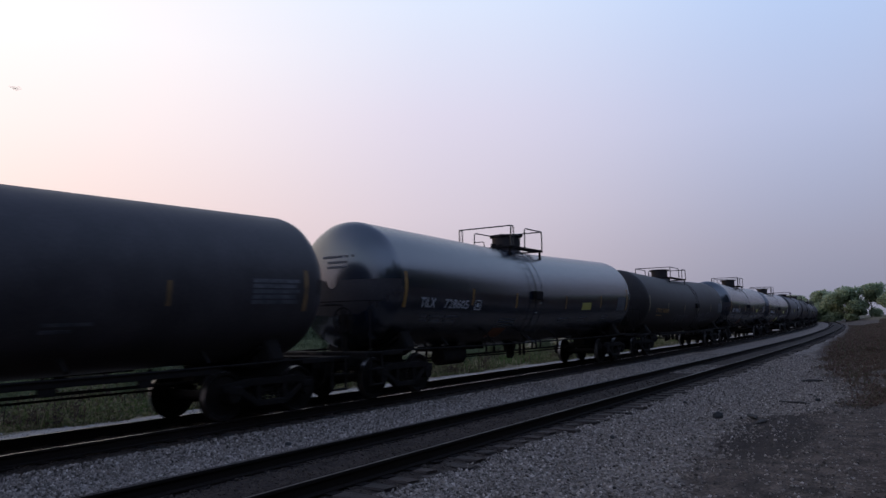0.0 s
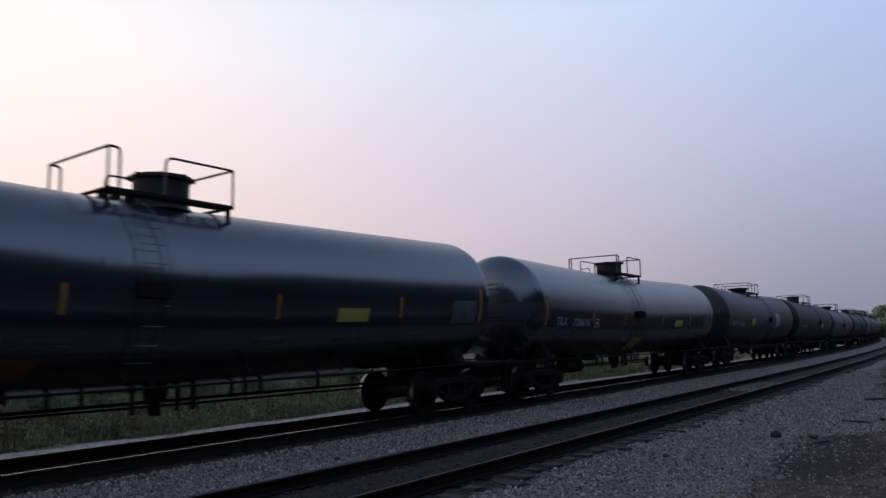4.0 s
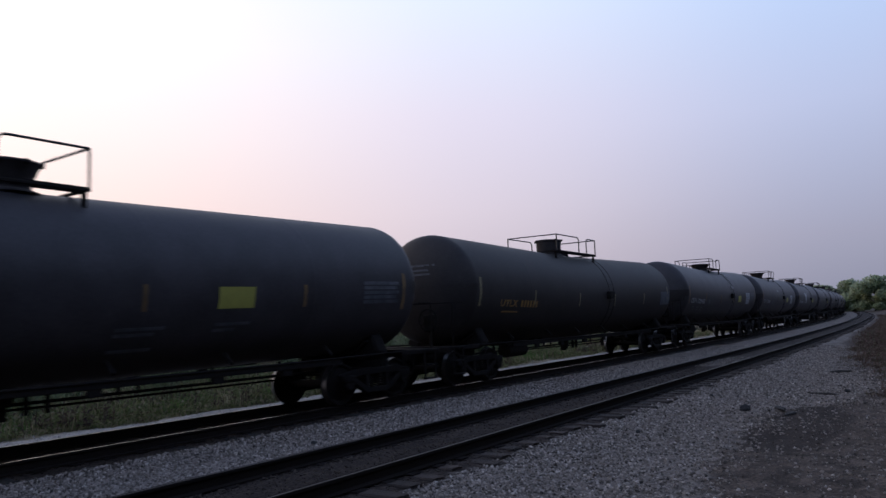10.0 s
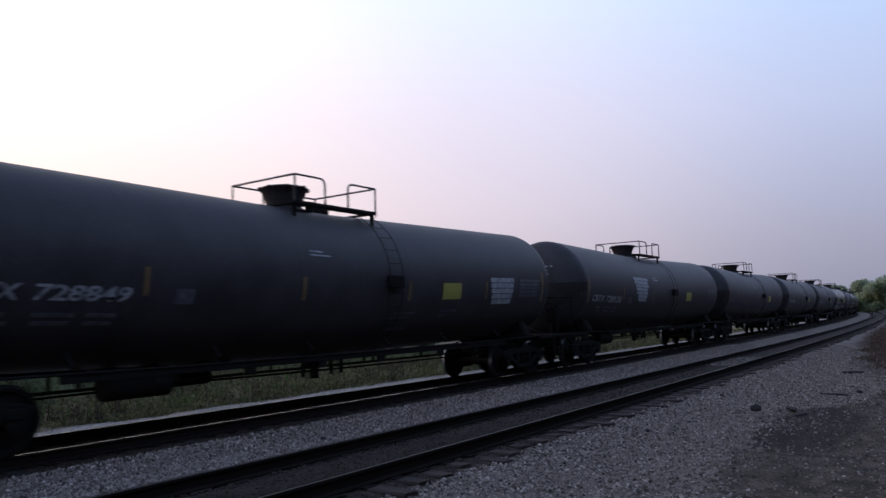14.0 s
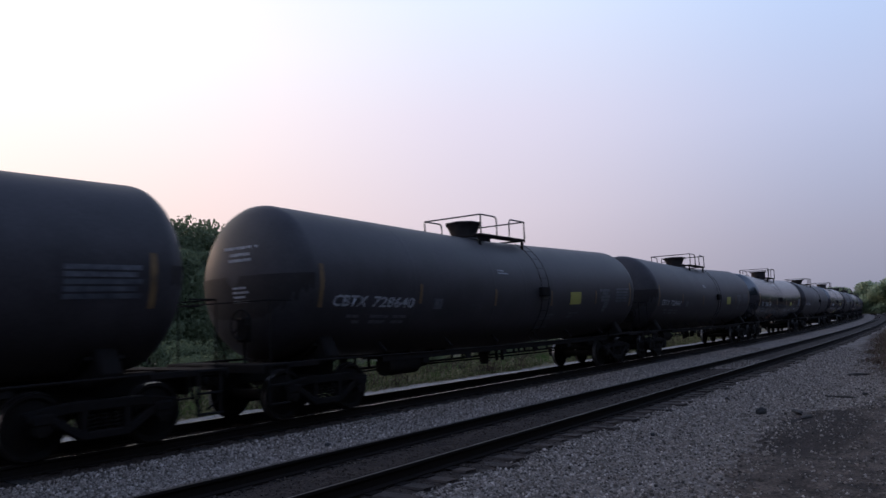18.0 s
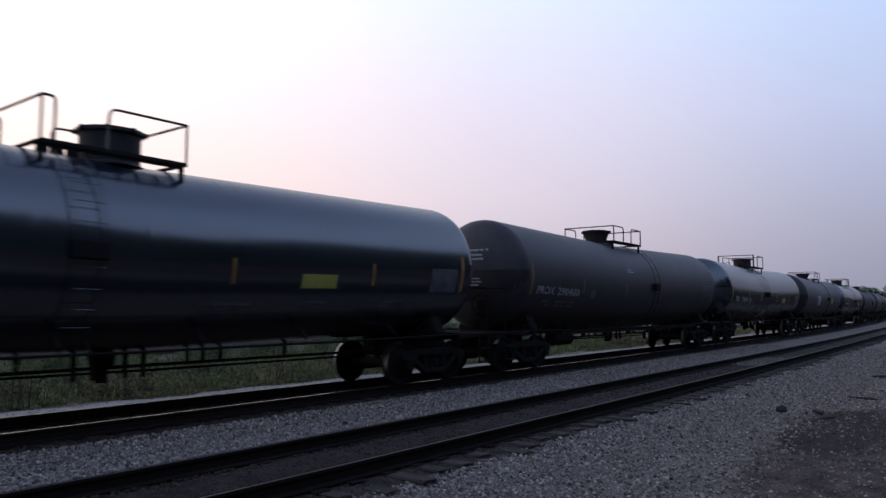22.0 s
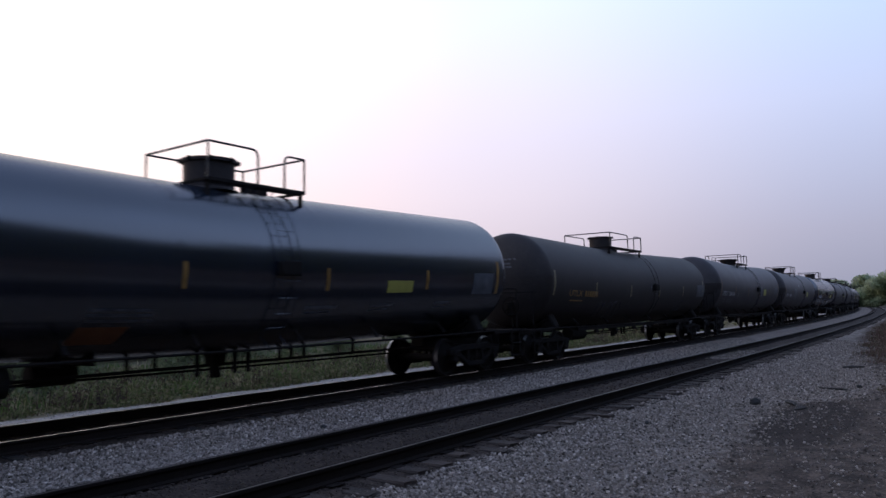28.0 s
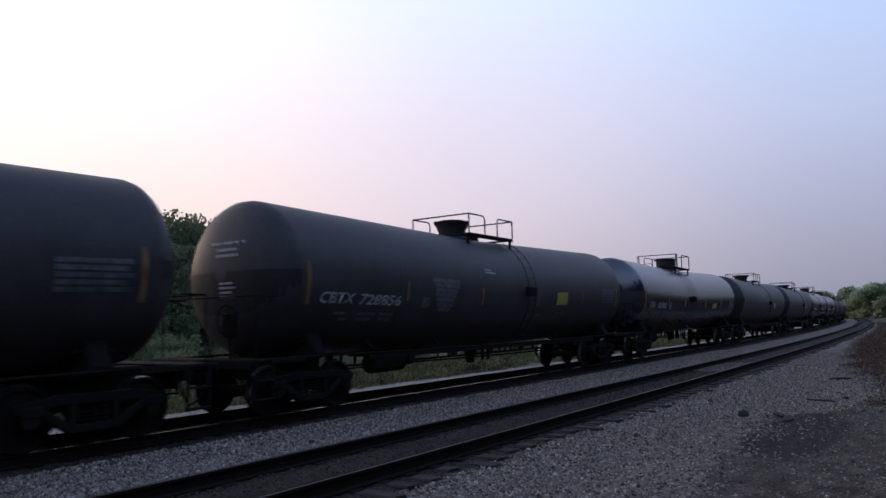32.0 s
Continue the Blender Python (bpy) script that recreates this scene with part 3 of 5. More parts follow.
def tree(height, width, seed, leaves, leaf, mat, trunk_part=0.25):
    """A tree: tapered trunk with limbs, and a crown of many small leaves in uneven clumps."""
    rng = np.random.default_rng(seed)
    root = new("tree")
    bm = bmesh.new()
    top = Vector(((rng.random() - 0.5) * 0.06 * height, (rng.random() - 0.5) * 0.06 * height, height * 0.72))
    r0 = 0.018 * height + 0.05

    def limb(a, b, ra, rb, k=4):
        pts = [a.lerp(b, i / k) + Vector((rng.random(3) - 0.5)) * (b - a).length * (0.05 if 0 < i < k else 0) for i in range(k + 1)]
        rings = []
        for i, p in enumerate(pts):
            r = ra + (rb - ra) * i / k
            rings.append([bm.verts.new(p + Vector((r * math.cos(t), r * math.sin(t), 0))) for t in [2 * math.pi * q / 7 for q in range(7)]])
        for u, w in zip(rings, rings[1:]):
            for q in range(7):
                bm.faces.new((u[q], u[(q + 1) % 7], w[(q + 1) % 7], w[q]))

    limb(Vector((0, 0, -0.2)), top, r0, r0 * 0.25, 6)
    clumps = []
    for i in range(int(13 + 6 * rng.random())):
        f = trunk_part + (0.98 - trunk_part) * rng.random()
        a = rng.random() * 6.283
        reach = width * 0.5 * (0.35 + 0.65 * rng.random()) * math.sin(math.pi * min(0.18 + 0.72 * f, 0.97)) ** 0.7
        start = top * max(f * 0.85 - 0.12, 0.12)
        end = Vector((start.x + reach * math.cos(a), start.y + reach * math.sin(a), height * (0.10 + 0.84 * f)))
        limb(start, end, r0 * 0.35, r0 * 0.06)
        clumps.append((end, width * (0.13 + 0.12 * rng.random())))
        clumps.append((start.lerp(end, 0.6) + Vector((0, 0, 0.03 * height)), width * (0.10 + 0.10 * rng.random())))
    part("trunk", bm, M["bark"], root)
    pick = rng.integers(len(clumps), size=leaves)
    d = rng.normal(size=(leaves, 3))
    d *= (np.array([r for _, r in clumps])[pick] * (0.45 + 0.65 * rng.random(leaves) ** 0.6) / np.linalg.norm(d, axis=1))[:, None]
    o = np.array([tuple(c) for c, _ in clumps])[pick] + d * (1, 1, 0.75)
    q = rng.normal(size=(leaves, 3))
    q *= (leaf * (0.6 + 0.8 * rng.random(leaves)) / np.linalg.norm(q, axis=1))[:, None]
    w = np.cross(q, rng.normal(size=(leaves, 3)))
    w *= (0.55 * np.linalg.norm(q, axis=1) / np.linalg.norm(w, axis=1))[:, None]
    me = bpy.data.meshes.new("crown")
    me.from_pydata(np.stack((o - q, o + w, o + q, o - w), 1).reshape(-1, 3).tolist(), [], np.arange(4 * leaves).reshape(-1, 4).tolist())
    me.materials.append(mat)
    part_mesh("crown", me, root)
    return root

# ---- tank cars ----
TANK_R, TANK_Z = 1.50, 2.50
SHELL = 7.88          # half length of the straight shell
HEAD = 0.64           # depth of the domed ends
TRUCK = 7.15          # trucks at this distance from the middle
WHEEL_R = 0.457
SAG = 0.15            # the tank's two halves slope down to the outlet in the middle


def bend(y):
    """How far the tank's axis lies over its mean height, y metres from the middle."""
    return SAG * (min(math.hypot(y, 0.3), SHELL) / SHELL - 0.5)


def tank_patch(bm, y0, y1, z0, z1, lift=0.006, thick=0.004, slant=0.0, rows=3, r=TANK_R):
    """A thin plate that lies on the tank's side, between two places along it and two heights."""
    angs = [math.asin(max(-1, min(1, (z0 + (z1 - z0) * i / rows - TANK_Z) / r))) for i in range(rows + 1)]
    grid = []
    for k, rad in enumerate((r + lift - thick, r + lift)):
        for i, a in enumerate(angs):
            sl = slant * i / rows
            for y in (y0 + sl, y1 + sl):
                grid.append(bm.verts.new((rad * math.cos(a), y, TANK_Z + bend(y) + rad * math.sin(a))))
    n = 2 * (rows + 1)
    for i in range(rows):
        a = 2 * i
        bm.faces.new((grid[n + a], grid[n + a + 1], grid[n + a + 3], grid[n + a + 2]))
        bm.faces.new((grid[a], grid[a + 2], grid[n + a + 2], grid[n + a]))
        bm.faces.new((grid[a + 1], grid[n + a + 1], grid[n + a + 3], grid[a + 3]))
    bm.faces.new((grid[0], grid[n], grid[n + 1], grid[1]))
    e = 2 * rows
    bm.faces.new((grid[e], grid[e + 1], grid[n + e + 1], grid[n + e]))
    return bm


def tank_shell():
    bm = bmesh.new()
    head = [(-SHELL - HEAD * math.cos(a), TANK_R * math.sin(a)) for a in [math.pi / 2 * i / 9 for i in range(10)]]
    prof = head[:-1]
    # straight shell, with the low weld beads between its courses
    joints = [-SHELL + 0.02, -4.9, -1.6, 0.0, 1.6, 4.9, SHELL - 0.02]
    prof += [(-SHELL, TANK_R), (-SHELL + 0.05, TANK_R)]
    for j in joints:
        prof += [(j - 0.08, TANK_R), (j - 0.03, TANK_R), (j - 0.012, TANK_R + 0.0018), (j + 0.012, TANK_R + 0.0018), (j + 0.03, TANK_R), (j + 0.08, TANK_R)] if abs(j) < SHELL - 0.1 else []
    prof += [(SHELL - 0.05, TANK_R), (SHELL, TANK_R)]
    prof += [(-y, r) for y, r in head[:-1]][::-1]
    lathe_y(bm, prof, 56, (0, TANK_Z))
    return bm


def head_shield(end):
    """The thicker plate over the lower half of a tank's end."""
    bm = bmesh.new()
    cols, rows = 18, 7
    g = []
    for i in range(rows + 1):
        a = math.pi / 2 * (0.08 + 0.915 * i / rows)
        for k in range(cols + 1):
            b = math.pi + math.pi * k / cols
            g.append(bm.verts.new(((TANK_R + 0.015) * math.sin(a) * math.cos(b), end * (SHELL + (HEAD + 0.025) * math.cos(a)), TANK_Z + 0.08 + (TANK_R + 0.015) * math.sin(a) * math.sin(b))))
    for i in range(rows):
        for k in range(cols):
            q = i * (cols + 1) + k
            bm.faces.new((g[q], g[q + 1], g[q + cols + 2], g[q + cols + 1]))
    return bm


def wheelset_mesh():
    bm = bmesh.new()
    for side in (-1, 1):
        x = side * 0.7525
        prof = [(-0.068, 0.0), (-0.068, 0.10), (-0.05, 0.11), (-0.018, 0.20), (-0.014, 0.36), (-0.06, 0.395), (-0.066, WHEEL_R - 0.012), (0.04, WHEEL_R), (0.048, WHEEL_R + 0.025), (0.066, WHEEL_R + 0.022), (0.068, 0.395), (0.014, 0.36), (0.016, 0.18), (0.07, 0.12), (0.075, 0.0)]
        n = 28
        rings = []
        for d, r in prof:
            px = x - side * d
            rings.append([bm.verts.new((px, r * math.cos(a), r * math.sin(a))) for a in [2 * math.pi * k / n for k in range(n)]] if r > 0 else [bm.verts.new((px, 0, 0))])
        for i, (a, b) in enumerate(zip(rings, rings[1:])):
            for k in range(n):
                if len(a) == 1:
                    f = bm.faces.new((a[0], b[k], b[(k + 1) % n]))
                elif len(b) == 1:
                    f = bm.faces.new((a[k], b[0], a[(k + 1) % n]))
                else:
                    f = bm.faces.new((a[k], b[k], b[(k + 1) % n], a[(k + 1) % n]))
                f.material_index = 1 if i == 6 else 0
    cyl(bm, (-1.0, 0, 0), (1.0, 0, 0), 0.085, n=14)
    for side in (-1, 1):
        cyl(bm, (side * 0.93, 0, 0), (side * 1.10, 0, 0), 0.13, 0.12, n=14)
        for k in range(3):
            a = 2 * math.pi * k / 3
            cyl(bm, (side * 1.10, 0.07 * math.cos(a), 0.07 * math.sin(a)), (side * 1.125, 0.07 * math.cos(a), 0.07 * math.sin(a)), 0.018, n=6)
    return mesh_of("wheelset", finish(bm), [M["wheel"], M["tread"]])


def side_frame_mesh():
    """A cast truck side frame: an arched top member, a dipped lower one, and the windows between."""
    bm = bmesh.new()
    def beam(pts, w, h):
        for (y0, z0), (y1, z1) in zip(pts, pts[1:]):
            d = math.hypot(y1 - y0, z1 - z0)
            rot = Matrix.Rotation(math.atan2(z1 - z0, y1 - y0), 4, "X")
            box(bm, (0, (y0 + y1) / 2, (z0 + z1) / 2), (w, d + 0.06, h), 0.02, rot)
    beam([(-1.08, 0.60), (-0.55, 0.68), (0.55, 0.68), (1.08, 0.60)], 0.16, 0.15)
    beam([(-0.80, 0.58), (-0.34, 0.27), (0.34, 0.27), (0.80, 0.58)], 0.16, 0.12)
    for y in (-0.32, 0.32):
        beam([(y, 0.28), (y, 0.66)], 0.15, 0.10)
    for y in (-0.89, 0.89):
        box(bm, (0.02, y, 0.56), (0.20, 0.30, 0.16), 0.03)
    return mesh_of("side_frame", finish(bm), M["steel"])


def spring_mesh():
    bm = bmesh.new()
    for y in (-0.17, 0.0, 0.17):
        pts = [(0.055 * math.cos(a), y + 0.055 * math.sin(a), 0.33 + 0.22 * i / 24) for i, a in enumerate([k * math.pi / 3 for k in range(25)])]
        tube(bm, pts, 0.016, 5)
    return mesh_of("spring_nest", finish(bm), M["steel"])


def truck_bolster_mesh():
    bm = bmesh.new()
    box(bm, (0, 0, 0.64), (2.0, 0.36, 0.20), 0.04)
    cyl(bm, (0, 0, 0.72), (0, 0, 0.84), 0.2, n=16)
    for y in (-0.62, 0.62):
        box(bm, (0, y, 0.40), (1.7, 0.10, 0.14), 0.02)
        for x in (-0.75, 0.75):
            box(bm, (x, y * 0.93, 0.42), (0.10, 0.08, 0.34), 0.02)
    return mesh_of("truck_bolster", finish(bm), M["steel"])


CAR_MESHES = {}


def cached(name, make):
    if name not in CAR_MESHES:
        CAR_MESHES[name] = make()
    return CAR_MESHES[name]


def add_truck(car, y):
    base = part_mesh("truck", cached("truck_bolster", truck_bolster_mesh), car, (0, y, 0), label="grimy cast-steel four-wheel truck")
    for side in (-1, 1):
        part_mesh("side_frame", cached("side_frame", side_frame_mesh), base, (side * 1.0, 0, 0), 0 if side > 0 else 180)
        part_mesh("spring_nest", cached("spring_nest", spring_mesh), base, (side * 1.0, 0, 0))
    for dy in (-0.89, 0.89):
        part_mesh("wheelset", cached("wheelset", wheelset_mesh), base, (0, dy, WHEEL_R), label="steel wheelset with bright treads")


def letters(bm, spec, z0, z1, slant=0.0):
    """Lettering as plain bars: (start, number of signs, width of a sign, gap)."""
    for y, n, w, gap in spec:
        for i in range(n):
            tank_patch(bm, y + i * (w + gap), y + i * (w + gap) + w, z0, z1, slant=slant, rows=2)
    return bm


# guard rails over the manway: near loop from/to, far loop from/to, housing's place, valves' place, top height
STYLES = {
    "hoop": (-1.34, -1.16, -0.40, 0.88, 0.10, -0.75, 4.62),
    "left": (-1.24, -0.43, 0.24, 1.10, -0.68, 0.15, 4.51),
    "right": (-1.24, -0.40, 0.28, 1.10, 0.42, -0.50, 4.51),
    "full": (-1.90, -0.15, 0.50, 1.28, -0.65, 0.30, 4.54),
    "even": (-0.75, 0.32, 0.95, 1.45, -0.05, 0.90, 4.63),
}


def tank_car(kind, rail_style, paint):
    car = new("tank_car")
    box_ = lambda name, parts, mat, label="", parent=car: part(name, _boxes(parts), mat, parent, label)

    def _boxes(parts):
        bm = bmesh.new()
        for c, d, bv in parts:
            box(bm, c, d, bv)
        return bm

    part("tank", tank_shell(), M[paint], car)
    for end in (-1, 1):
        part("head_shield", head_shield(end), M["brown" if paint != "gloss" else "black"], car, "dull plate over the lower tank end")
        # stub sill, draft gear, coupler
        bm = bmesh.new()
        box(bm, (0, end * 7.6, 0.86), (0.42, 3.0, 0.36), 0.03)
        box(bm, (0, end * 9.0, 0.84), (0.56, 0.12, 0.46), 0.03)
        for x in (-0.5, 0.5):
            box(bm, (x * 1.0, end * TRUCK, 1.05), (0.62, 0.40, 0.30), 0.04)
            box(bm, (x * 1.9, end * TRUCK, 1.22), (0.40, 0.36, 0.55), 0.05, Matrix.Rotation(math.copysign(0.5, -x), 4, "Y"))
        part("stub_sill", bm, M["steel"], car)
        bm = bmesh.new()
        box(bm, (0, end * 9.12, 0.86), (0.14, 0.30, 0.16), 0.02)
        box(bm, (0.06, end * 9.27, 0.86), (0.26, 0.16, 0.28), 0.04)
        part("coupler", bm, M["wheel"], car, "rusty knuckle coupler")
        # air hose
        bm = bmesh.new()
        tube(bm, rounded([(0.28, end * 9.05, 0.78), (0.32, end * 9.12, 0.45), (0.22, end * 9.30, 0.30)], 0.2), 0.022)
        part("air_hose", bm, M["steel"], car)
        # end platform with its steps and hand rail
        bm = bmesh.new()
        box(bm, (0, end * 8.72, 1.04), (2.75, 0.55, 0.05), 0.01)
        box(bm, (0, end * 8.98, 0.98), (2.75, 0.05, 0.14), 0.01)
        for x in (-1.3, 1.3):
            box(bm, (x, end * 8.3, 1.02), (0.08, 1.3, 0.10), 0.01)
        part("end_platform", bm, M["steel"], car)
        bm = bmesh.new()
        tube(bm, rounded([(-1.32, end * 8.30, 2.16), (-1.32, end * 8.85, 2.16), (1.32, end * 8.85, 2.16), (1.32, end * 8.30, 2.16)], 0.12), 0.015)
        for x in (-1.32, 1.32):
            tube(bm, [(x, end * 8.80, 1.04), (x, end * 8.80, 2.16)], 0.015)
        part("end_handrail", bm, M["steel"], car, "bent pipe handrail")
        for x in (-1.36, 1.36):
            bm = bmesh.new()
            for dy in (-0.2, 0.2):
                box(bm, (x, end * 8.65 + dy, 0.70), (0.03, 0.05, 0.70), 0.005)
            for z in (0.38, 0.70):
                box(bm, (x, end * 8.65, z), (0.12, 0.42, 0.03), 0.005)
            part("sill_step", bm, M["steel"], car)
        add_truck(car, end * TRUCK)
        # saddle that holds the tank on the sill
        bm = bmesh.new()
        ring = []
        for i in range(11):
            a = -math.pi / 2 + (i - 5) * 0.14
            for rad in (TANK_R - 0.01, TANK_R + 0.05):
                for dy in (-0.3, 0.3):
                    ring.append(bm.verts.new((rad * math.cos(a), end * TRUCK + dy, TANK_Z + rad * math.sin(a))))
        for i in range(10):
            for p, q in ((0, 1), (1, 3), (3, 2), (2, 0)):
                bm.faces.new((ring[4 * i + p], ring[4 * i + q], ring[4 * i + 4 + q], ring[4 * i + 4 + p]))
        for i in (0, 10):
            bm.faces.new((ring[4 * i], ring[4 * i + 1], ring[4 * i + 3], ring[4 * i + 2]))
        part("saddle", bm, M["steel"], car)
    # brake wheel and brake gear on the leading end
    bm = bmesh.new()
    pts = [(0.62 + 0.27 * math.cos(a), -8.86, 1.75 + 0.27 * math.sin(a)) for a in [2 * math.pi * k / 18 for k in range(19)]]
    tube(bm, pts, 0.018, 6)
    for k in range(5):
        a = 2 * math.pi * k / 5
        tube(bm, [(0.62, -8.86, 1.75), (0.62 + 0.27 * math.cos(a), -8.86, 1.75 + 0.27 * math.sin(a))], 0.012, 5)
    box(bm, (0.62, -8.78, 1.66), (0.30, 0.14, 0.44), 0.03)
    tube(bm, [(0.62, -8.78, 1.45), (0.62, -8.78, 1.04)], 0.03)
    part("brake_wheel", bm, M["steel"], car, "hand brake wheel on its housing")
    # air reservoir, brake cylinder and pipes under the tank
    bm = bmesh.new()
    cyl(bm, (0.35, -4.7, 0.74), (0.35, -3.6, 0.74), 0.22, n=18)
    part("air_reservoir", bm, M["steel"], car)
    part("brake_cylinder", cyl(bmesh.new(), (-0.35, -3.0, 0.74), (-0.35, -2.3, 0.74), 0.17, n=16), M["steel"], car)
    for y in (-4.5, -3.8, -2.9, -2.4):
        part("hanger", box(bmesh.new(), (0, y, 0.96), (0.9, 0.06, 0.16), 0.01), M["steel"], car)
    bm = bmesh.new()
    tube(bm, [(0.15, -6.2, 0.72), (0.15, 6.2, 0.72)], 0.03)
    tube(bm, [(-0.2, -6.0, 0.62), (-0.2, -2.6, 0.64), (-0.05, 1.0, 0.62), (0.0, 6.0, 0.62)], 0.022)
    for y in (-5.4, -4.95, -1.7, -1.2, 1.5, 1.8, 2.15, 3.6, 5.2):
        box(bm, (0.15, y, 0.86), (0.05, 0.05, 0.30))
    part("brake_pipe", bm, M["steel"], car)
    # long side rails that run under the tank's sides
    for x in (-1.30, 1.30):
        bm = bmesh.new()
        tube(bm, [(x, -8.0, 1.06), (x, -4.0, 1.02), (x, 0, 1.01), (x, 4.0, 1.02), (x, 8.0, 1.06)], 0.024)
        for y in (-5.6, -3.2, -1.1, 1.1, 3.2, 5.6):
            box(bm, (x * 0.86, y, 1.20), (0.28, 0.05, 0.05), 0, Matrix.Rotation(math.copysign(0.75, x), 4, "Y"))
        part("side_rail", bm, M["steel"], car)
        if kind != "gloss":
            bm = bmesh.new()
            box(bm, (x * 0.98, 0, 0.97), (0.05, 11.6, 0.13), 0.01)
            for y in (-4.3, -2.6, -0.9, 0.8, 2.9, 4.4):
                box(bm, (x * 0.96, y, 0.86), (0.07, 0.22, 0.14), 0.01)
            part("side_sill", bm, M["steel"], car)
    # bottom outlet with its skid legs
    bm = bmesh.new()
    cyl(bm, (0, 0.1, 1.05), (0, 0.1, 0.70), 0.24, 0.17, n=16)
    cyl(bm, (0, 0.1, 0.70), (0, 0.1, 0.48), 0.10, n=12)
    part("bottom_outlet", bm, M["steel"], car)
    for y in (-0.45, -0.15, 0.35, 0.65):
        part("skid_leg", box(bmesh.new(), (0.25, y, 0.80), (0.08, 0.06, 0.50), 0.01), M["steel"], car)
    # manway housing, platform, valves
    bm = bmesh.new()
    a0, a1, b0, b1, hy, vy, top = STYLES[rail_style]
    if kind == "black":
        rings = [(3.90, 0.58), (3.99, 0.36), (4.12, 0.37), (4.34, 0.46), (4.38, 0.49), (4.41, 0.48), (4.44, 0.36), (4.45, 0.0)]
    elif kind == "brown":
        rings = [(3.90, 0.54), (3.97, 0.42), (4.42, 0.43), (4.43, 0.46), (4.49, 0.46), (4.50, 0.41), (4.53, 0.0)]
    else:
        rings = [(3.90, 0.56), (3.97, 0.46), (4.43, 0.46), (4.44, 0.51), (4.50, 0.51), (4.51, 0.46), (4.54, 0.0)]
    if rail_style == "right":
        rings = [(z - 0.10 if z > 4.2 else z, r * 1.08) for z, r in rings]
    n = 24
    last = None
    for z, r in rings:
        ring = [bm.verts.new((r * math.cos(a), hy + r * math.sin(a), z)) for a in [2 * math.pi * k / n for k in range(n)]] if r else [bm.verts.new((0, hy, z))]
        if last:
            for k in range(n):
                if len(ring) == 1:
                    bm.faces.new((last[k], last[(k + 1) % n], ring[0]))
                else:
                    bm.faces.new((last[k], last[(k + 1) % n], ring[(k + 1) % n], ring[k]))
        last = ring
    lid_r, lid_z = rings[-3][1], rings[-3][0] - 0.03
    housing = part("manway_housing", bm, M["housing"], car, "dark steel valve housing")
    bm = bmesh.new()
    for k in range(8):
        a = 2 * math.pi * k / 8 + 0.2
        box(bm, (lid_r * math.cos(a), hy + lid_r * math.sin(a), lid_z), (0.09, 0.05, 0.08), 0.01, Matrix.Rotation(a, 4, "Z"))
    part("lid_bolts", bm, M["steel"], housing)["kind"] = "stuff"
    bm = bmesh.new()
    for x in (-0.92, 0.92):
        box(bm, (x, (a0 + b1) / 2, 3.96), (0.06, b1 - a0, 0.055), 0.01)
    for x in np.arange(-0.92, 0.93, 0.092):
        if abs(x) > 0.5:
            box(bm, (float(x), (a0 + b1) / 2, 3.99), (0.03, b1 - a0, 0.03))
    for y in np.arange(a0 + 0.02, b1, 0.32):
        for x in (-0.74, 0.74):
            box(bm, (x, float(y), 3.99), (0.40, 0.04, 0.036))
    for y in (a0, b1):
        box(bm, (0, y, 3.97), (1.86, 0.06, 0.05), 0.01)
        for x in (-0.85, 0.85):
            box(bm, (x, y + (0.04 if y < 0 else -0.04), 3.82), (0.06, 0.06, 0.34))
    part("platform", bm, M["steel"], car, "open steel grating platform")
    for y, h in ((vy - 0.22, 0.12), (vy, 0.08), (vy + 0.22, 0.13)):
        part("valve", cyl(bmesh.new(), (0.1, y, 3.95), (0.1, y, 4.02 + h), 0.10, 0.08, n=12), M["steel"], car)
    for (u, w), flip in (((a0, a1), 1), ((b1, b0), -1)):
        bm = bmesh.new()
        for x in (-0.92, 0.92):
            tube(bm, rounded([(x, u, 3.99), (x, u, top - 0.001), (x, u + 0.001 * flip, top)], 0.01, 1), 0.021)
            tube(bm, rounded([(x, u, top), (x, w, top), (x, w, 3.99)], 0.14), 0.021)
        tube(bm, [(-0.92, u, top), (0.92, u, top)], 0.021)
        if flip < 0:
            tube(bm, rounded([(-0.92, w, 4.30), (-0.5, w - 0.1, 4.30), (-0.5, w - 0.1, 4.0)], 0.1), 0.016)
        part("handrail", bm, M["pipe"], car, "bent pipe guard rail round the manway")
    # ladders up both sides
    lad = {'hoop': -1.1, 'even': 0.3}.get(rail_style, 0.75)
    for side in (-1, 1):
        bm = bmesh.new()
        rr = TANK_R + 0.10
        for y in (lad, lad + 0.42):
            pts = [(side * rr * math.cos(a), y, TANK_Z + rr * math.sin(a)) for a in [radians(-50 + 10 * k) for k in range(12)]]
            pts = [(side * 1.30, y, 1.02)] + pts + [(side * 0.9, y, 3.97)]
            tube(bm, pts, 0.012 if kind == "gloss" else 0.009, 5)
        for k in range(9):
            a = radians(-42 + 11 * k)
            tube(bm, [(side * rr * math.cos(a), lad, TANK_Z + rr * math.sin(a)), (side * rr * math.cos(a), lad + 0.42, TANK_Z + rr * math.sin(a))], 0.008 if kind == "gloss" else 0.006, 5)
        part("ladder", bm, M["gloss" if kind == "gloss" else "steel"], car)
        # a small walkway plate halfway up
        bm = bmesh.new()
        box(bm, (side * (TANK_R + 0.06), lad + 0.21, 2.48), (0.14, 0.46, 0.26), 0.02)
        part("ladder_box", bm, M["steel"], car)
